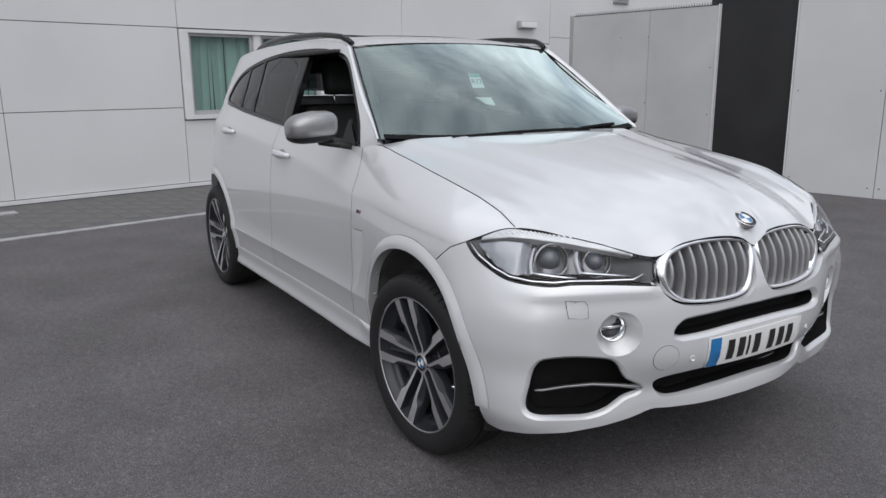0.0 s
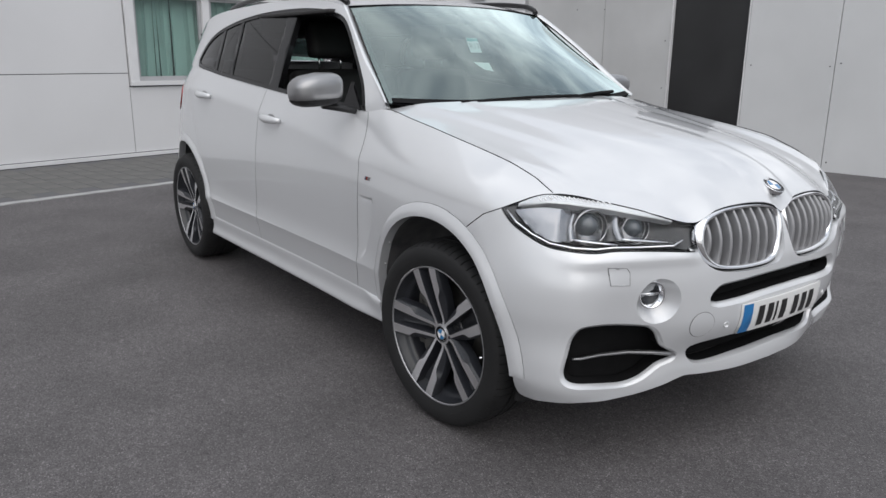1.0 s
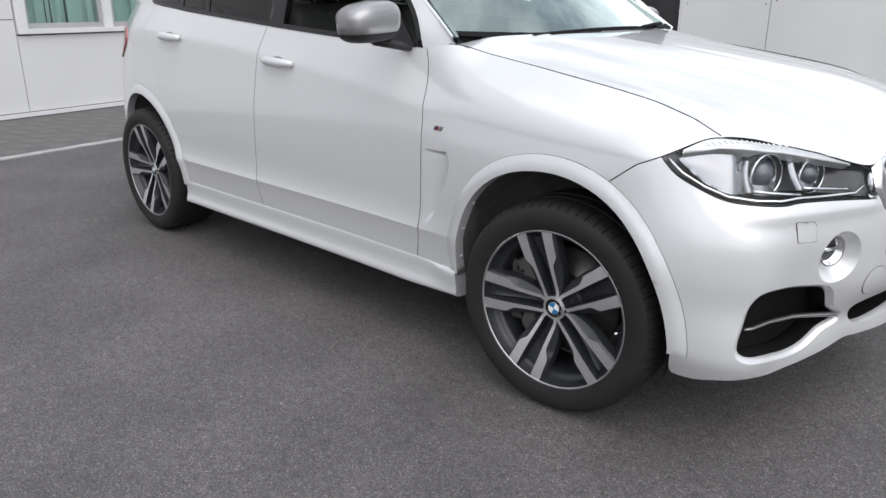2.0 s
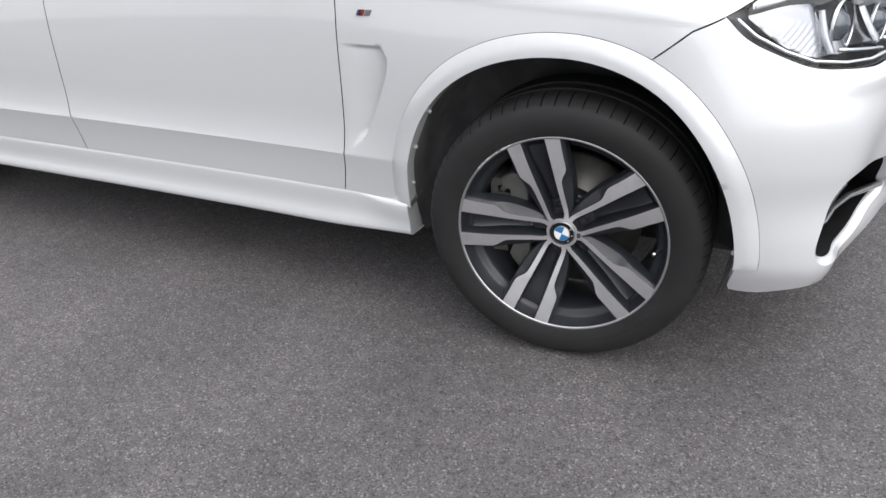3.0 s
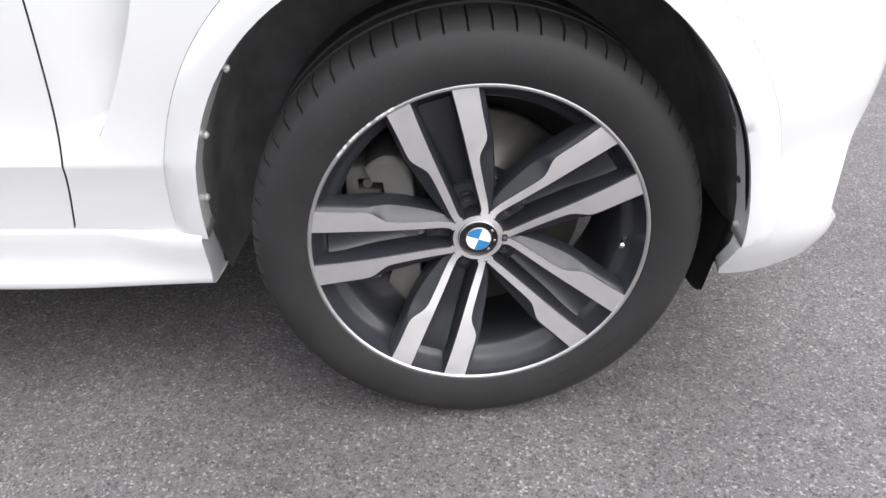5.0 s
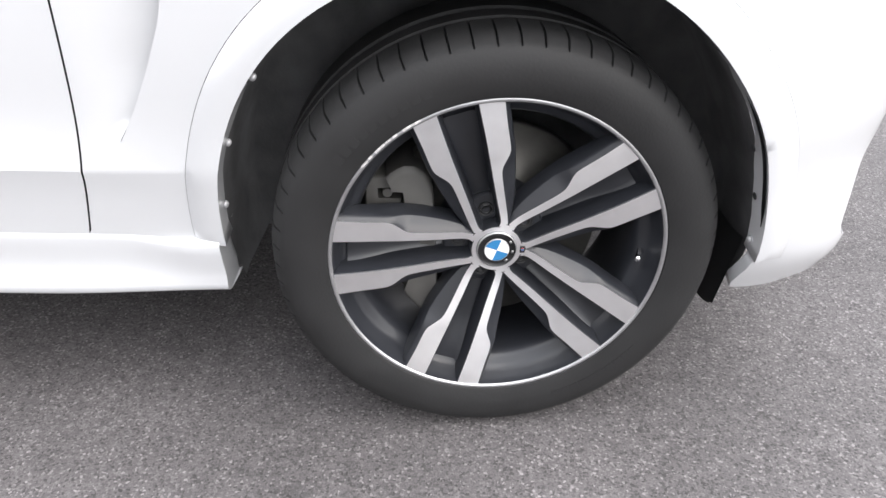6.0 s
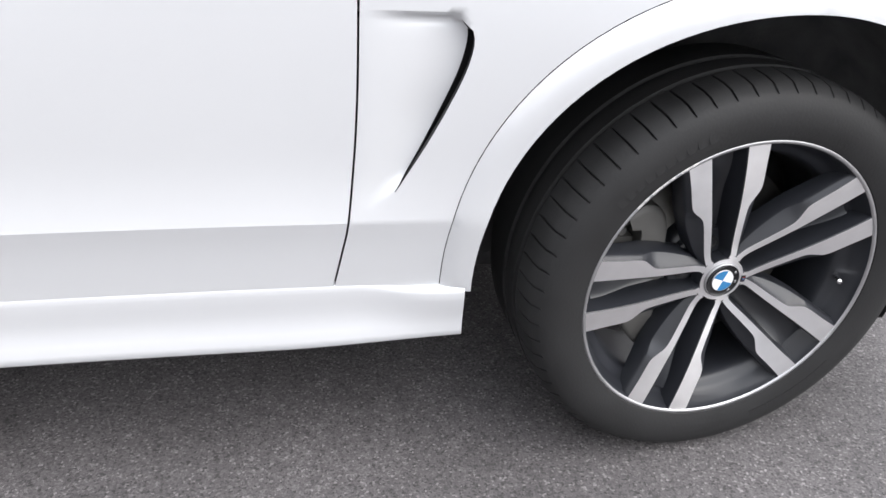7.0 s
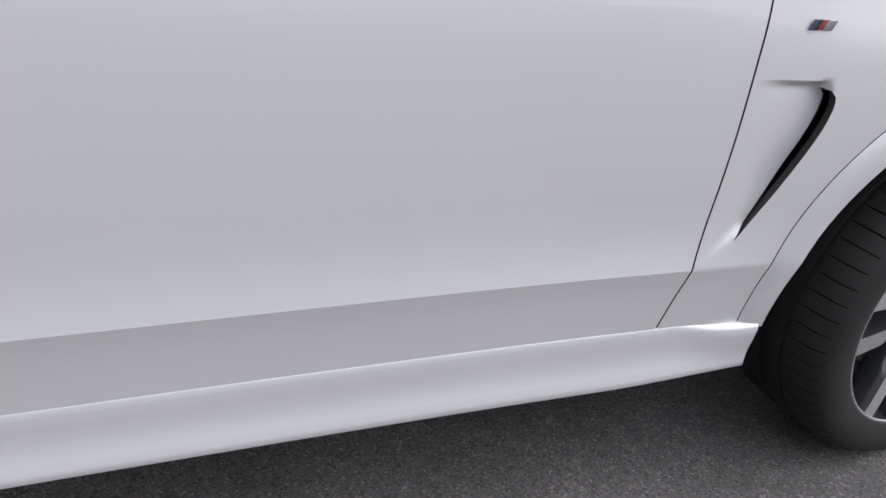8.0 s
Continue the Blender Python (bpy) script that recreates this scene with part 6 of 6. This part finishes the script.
window = thing("window_1", "long office window with teal vertical blinds and white frame", "window", kind="structure")
F0, F1, Z0, Z1 = 1.755, 9.61, 0.945, 2.150
for name, lo, hi in (("window_sill", (F0, WALL_B - 0.10, Z0), (F1, WALL_B + 0.045, Z0 + 0.055)), ("window_head", (F0, WALL_B - 0.10, Z1 - 0.045), (F1, WALL_B + 0.030, Z1)), ("window_jamb", (F0, WALL_B - 0.10, Z0 + 0.055), (F0 + 0.125, WALL_B + 0.028, Z1 - 0.045)), ("window_jamb", (F1 - 0.1, WALL_B - 0.10, Z0 + 0.055), (F1, WALL_B + 0.028, Z1 - 0.045))):
    slab(name, lo, hi, M_FRAME, window, bevel=0.004)
posts = [F0 + 0.125, 2.93, 4.05, 5.15, 6.25, 7.35, 8.45, F1 - 0.1]
for i, (p, q) in enumerate(zip(posts, posts[1:])):
    if i:
        slab("mullion", (p - 0.055, WALL_B - 0.10, Z0 + 0.055), (p + 0.055, WALL_B + 0.005, Z1 - 0.045), M_FRAME, window, bevel=0.003)
    a0, a1 = p + (0.055 if i else 0.0), q - (0.055 if i < len(posts) - 2 else 0.0)
    for lo, hi in (((a0, -0.085, Z0 + 0.055), (a1, -0.03, Z0 + 0.115)), ((a0, -0.085, Z1 - 0.085), (a1, -0.03, Z1 - 0.045)), ((a0, -0.085, Z0 + 0.115), (a0 + 0.05, -0.03, Z1 - 0.085)), ((a1 - 0.05, -0.085, Z0 + 0.115), (a1, -0.03, Z1 - 0.085))):
        slab("sash", (lo[0], WALL_B + lo[1], lo[2]), (hi[0], WALL_B + hi[1], hi[2]), M_TRIMGREY, window, bevel=0.003)
    slab("pane", (a0 + 0.05, WALL_B - 0.062, Z0 + 0.115), (a1 - 0.05, WALL_B - 0.056, Z1 - 0.085), M_PANE, window).visible_shadow = False
blinds = thing("vertical_blinds", "teal fabric vertical blinds hanging behind the window", "blinds")
random.seed(5)
a = 1.92
while a < 9.5:
    bm = bmesh.new()
    turn = radians(random.uniform(-42, 34))
    sway = random.uniform(-0.02, 0.02)
    vs = box(bm, (-0.034, -0.0012, 1.02), (0.034, 0.0012, 2.13), 0)
    for v in vs:
        v.co.x += sway * (2.13 - v.co.z)
    bm.transform(YARD @ Matrix.Translation((a, WALL_B - 0.19 + random.uniform(-0.01, 0.01), 0)) @ Matrix.Rotation(turn, 4, "Z"))
    part("blind_slat", bm, M_BLIND, blinds, flat=True)
    a += 0.048 * random.uniform(0.85, 1.15)
# the room's dimness is put into the colour of this back wall
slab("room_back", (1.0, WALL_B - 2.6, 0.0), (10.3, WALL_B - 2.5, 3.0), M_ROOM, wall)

lamp = thing("bulkhead_lamp", "pale grey bulkhead lamp on the office wall", "lamp")
slab("lamp_body", (8.60, WALL_B + 0.001, 2.43), (9.10, WALL_B + 0.09, 2.575), M_TRIMGREY, lamp, bevel=0.025)
slab("lamp_diffuser", (8.63, WALL_B + 0.09, 2.45), (9.07, WALL_B + 0.12, 2.555), M_PAPER, lamp, bevel=0.012)
vent = thing("wall_vent", "grey louvred wall vent high on the wall", "vent")
slab("vent_frame", (11.80, WALL_B + 0.001, 3.10), (12.35, WALL_B + 0.05, 3.40), M_TRIMGREY, vent, bevel=0.004)
for k in range(5):
    slab("louvre", (11.84, WALL_B + 0.05, 3.125 + 0.052 * k), (12.31, WALL_B + 0.075, 3.145 + 0.052 * k), M_TRIMGREY, vent)

# paving strip and its pale edge in front of the building
slab("paving_bed", (-30, WALL_B + 0.03, -0.05), (FENCE_A + 3.0, LINE_B - 0.06, 0.0070), M_JOINT, None, "bed of the block paving strip", kind="structure", category="paving")
strip = thing("pavement", "grey block paving strip along the building", "paving", kind="structure")
slab("kerb_line", (-30, LINE_B - 0.06, -0.05), (FENCE_A + 3.0, LINE_B + 0.055, 0.008), M_LINE, None, "pale painted edge line of the paving", kind="structure", category="kerb")
cover = thing("service_cover", "small pale concrete service cover set in the paving", "cover")
slab("cover_plate", (-0.98, -7.62, 0.0), (-0.60, -7.42, 0.020), M_LINE, cover, bevel=0.004)

# hoarding beside the building
fence = thing("wall_hoarding", "tall pale painted hoarding with a spiked top strip", "fence", kind="structure")
FT = 2.42
edges = [-5.72, -4.32, -3.265]
for b0, b1 in zip(edges, edges[1:]):
    slab("board", (FENCE_A, b0 + 0.003, 0.02), (FENCE_A + 0.05, b1 - 0.003, FT), M_FENCEDARK, fence, bevel=0.002)
for b0, b1 in ((-2.175, -1.085), (-1.085, 1.2), (1.2, 3.6), (3.6, 6.0), (6.0, 8.4), (8.4, 10.8), (10.8, 13.2)):
    slab("board", (FENCE_A, b0 + 0.004, 0.0), (FENCE_A + 0.05, b1 - 0.004, FT + 0.35), M_FENCE, fence, bevel=0.002)
slab("fence_post", (FENCE_A - 0.01, -5.775, 0.0), (FENCE_A + 0.08, -5.72, FT + 0.02), M_TRIMGREY, fence, bevel=0.004)
slab("return_board", (FENCE_A + 0.055, -5.77, 0.02), (FENCE_A + 4.0, -5.72, FT), M_FENCE, fence)
slab("dark_opening", (FENCE_A + 0.06, -3.40, 0.0), (FENCE_A + 0.10, -2.05, FT + 0.40), M_DARKDOOR, fence, "black steel gate leaf")
for b in (-3.262, -2.195):
    slab("gate_post", (FENCE_A - 0.005, b, 0.0), (FENCE_A + 0.058, b + 0.02, FT + 0.02), M_FRAME, fence)
for b, z in ((-4.33, 2.05), (-4.34, 1.10), (-3.33, 1.6), (-3.33, 0.95), (-2.10, 1.29), (-1.14, 1.29), (-1.02, 1.33), (-2.11, 0.18), (-1.16, 0.12), (-1.03, 0.12), (-4.80, 2.06)):
    bm = bmesh.new()
    lathe(bm, [(0.009, 0.0), (0.009, -0.003), (0.006, -0.006), (0.0005, -0.007)], 10)
    bm.transform(Matrix.Translation(yard(FENCE_A, b, z)) @ Matrix.Rotation(LIE, 4, "Z"))
    part("screw_cap", bm, M_JOINT, fence)
spikes = thing("spike_strip", "strip of small black anti-climb spikes on the hoarding", "spikes")
slab("strip_base", (FENCE_A + 0.005, -5.70, FT), (FENCE_A + 0.045, -3.28, FT + 0.012), M_BLACK, spikes)
for k in range(60):
    bm = bmesh.new()
    bmesh.ops.create_cone(bm, segments=6, radius1=0.009, radius2=0.001, depth=0.045)
    bm.transform(Matrix.Translation(yard(FENCE_A + 0.025, -5.68 + k * 0.040, FT + 0.033)))
    part("spike", bm, M_BLACK, spikes)

# cast-iron gully grate in the asphalt
grate = thing("drain_grate", "rusty cast-iron drain grate set in the asphalt", "drain", place=(0, 0, 0))
GX, GY, GA = 0.100, -2.212, radians(5)
gt = Matrix.Translation((GX, GY, 0)) @ Matrix.Rotation(GA, 4, "Z")
for lo, hi in (((-0.20, -0.20, 0), (0.20, -0.165, 0.008)), ((-0.20, 0.165, 0), (0.20, 0.20, 0.008)), ((-0.20, -0.165, 0), (-0.165, 0.165, 0.008)), ((0.165, -0.165, 0), (0.20, 0.165, 0.008))):
    bm = bmesh.new()
    box(bm, lo, hi, 0, 0.003, gt)
    part("grate_frame", bm, M_IRON, grate)
bm = bmesh.new()
box(bm, (-0.165, -0.165, 0.001), (0.165, 0.165, 0.003), 0, 0.0, gt)
part("grate_pit", bm, M_JOINT, grate)
for k in range(6):
    bm = bmesh.new()
    box(bm, (-0.150, -0.012, 0.002), (0.150, 0.012, 0.008), 0, 0.003, gt @ Matrix.Translation((0, -0.135 + 0.054 * k, 0)) @ Matrix.Rotation(radians(14 if k % 2 else -14), 4, "Z"))
    part("grate_bar", bm, M_IRON, grate)

# paving blocks, laid in rows across the strip
bm = bmesh.new()
box(bm, (-0.098, -0.198, 0.0), (0.098, 0.198, 0.009), 0, 0.004)
block = bpy.data.meshes.new("paving_block")
bm.to_mesh(block)
bm.free()
block.materials.append(M_PAVER)
random.seed(11)
count = 0
for i in range(-14, 52):
    for j in range(5):
        a, b = -2.4 + 0.205 * i, WALL_B + 0.26 + 0.405 * j + (0.2 if i % 2 else 0.0)
        if b > LINE_B - 0.26:
            continue
        if -3.4 < a < 9.0 and count < 298:
            ob = new("paving_block", block)
            ob.parent = strip
            ob.matrix_basis = Matrix.Translation(yard(a, b)) @ Matrix.Rotation(LIE + math.pi / 2 + radians(random.uniform(-0.5, 0.5)), 4, "Z")
            ob.scale = (1, 1, random.uniform(0.9, 1.15))
            count += 1

# added plain wall, out of view, for the car's flank to reflect
bm = bmesh.new()
box(bm, (-34.0, -17.4, 0.0), (5.0, -17.0, 2.6))
tagged(part("wall_unseen", bm, M_FENCE, None, "added plain grey wall across the yard, out of view, for reflections", flat=True), "", "wall", "", "structure")
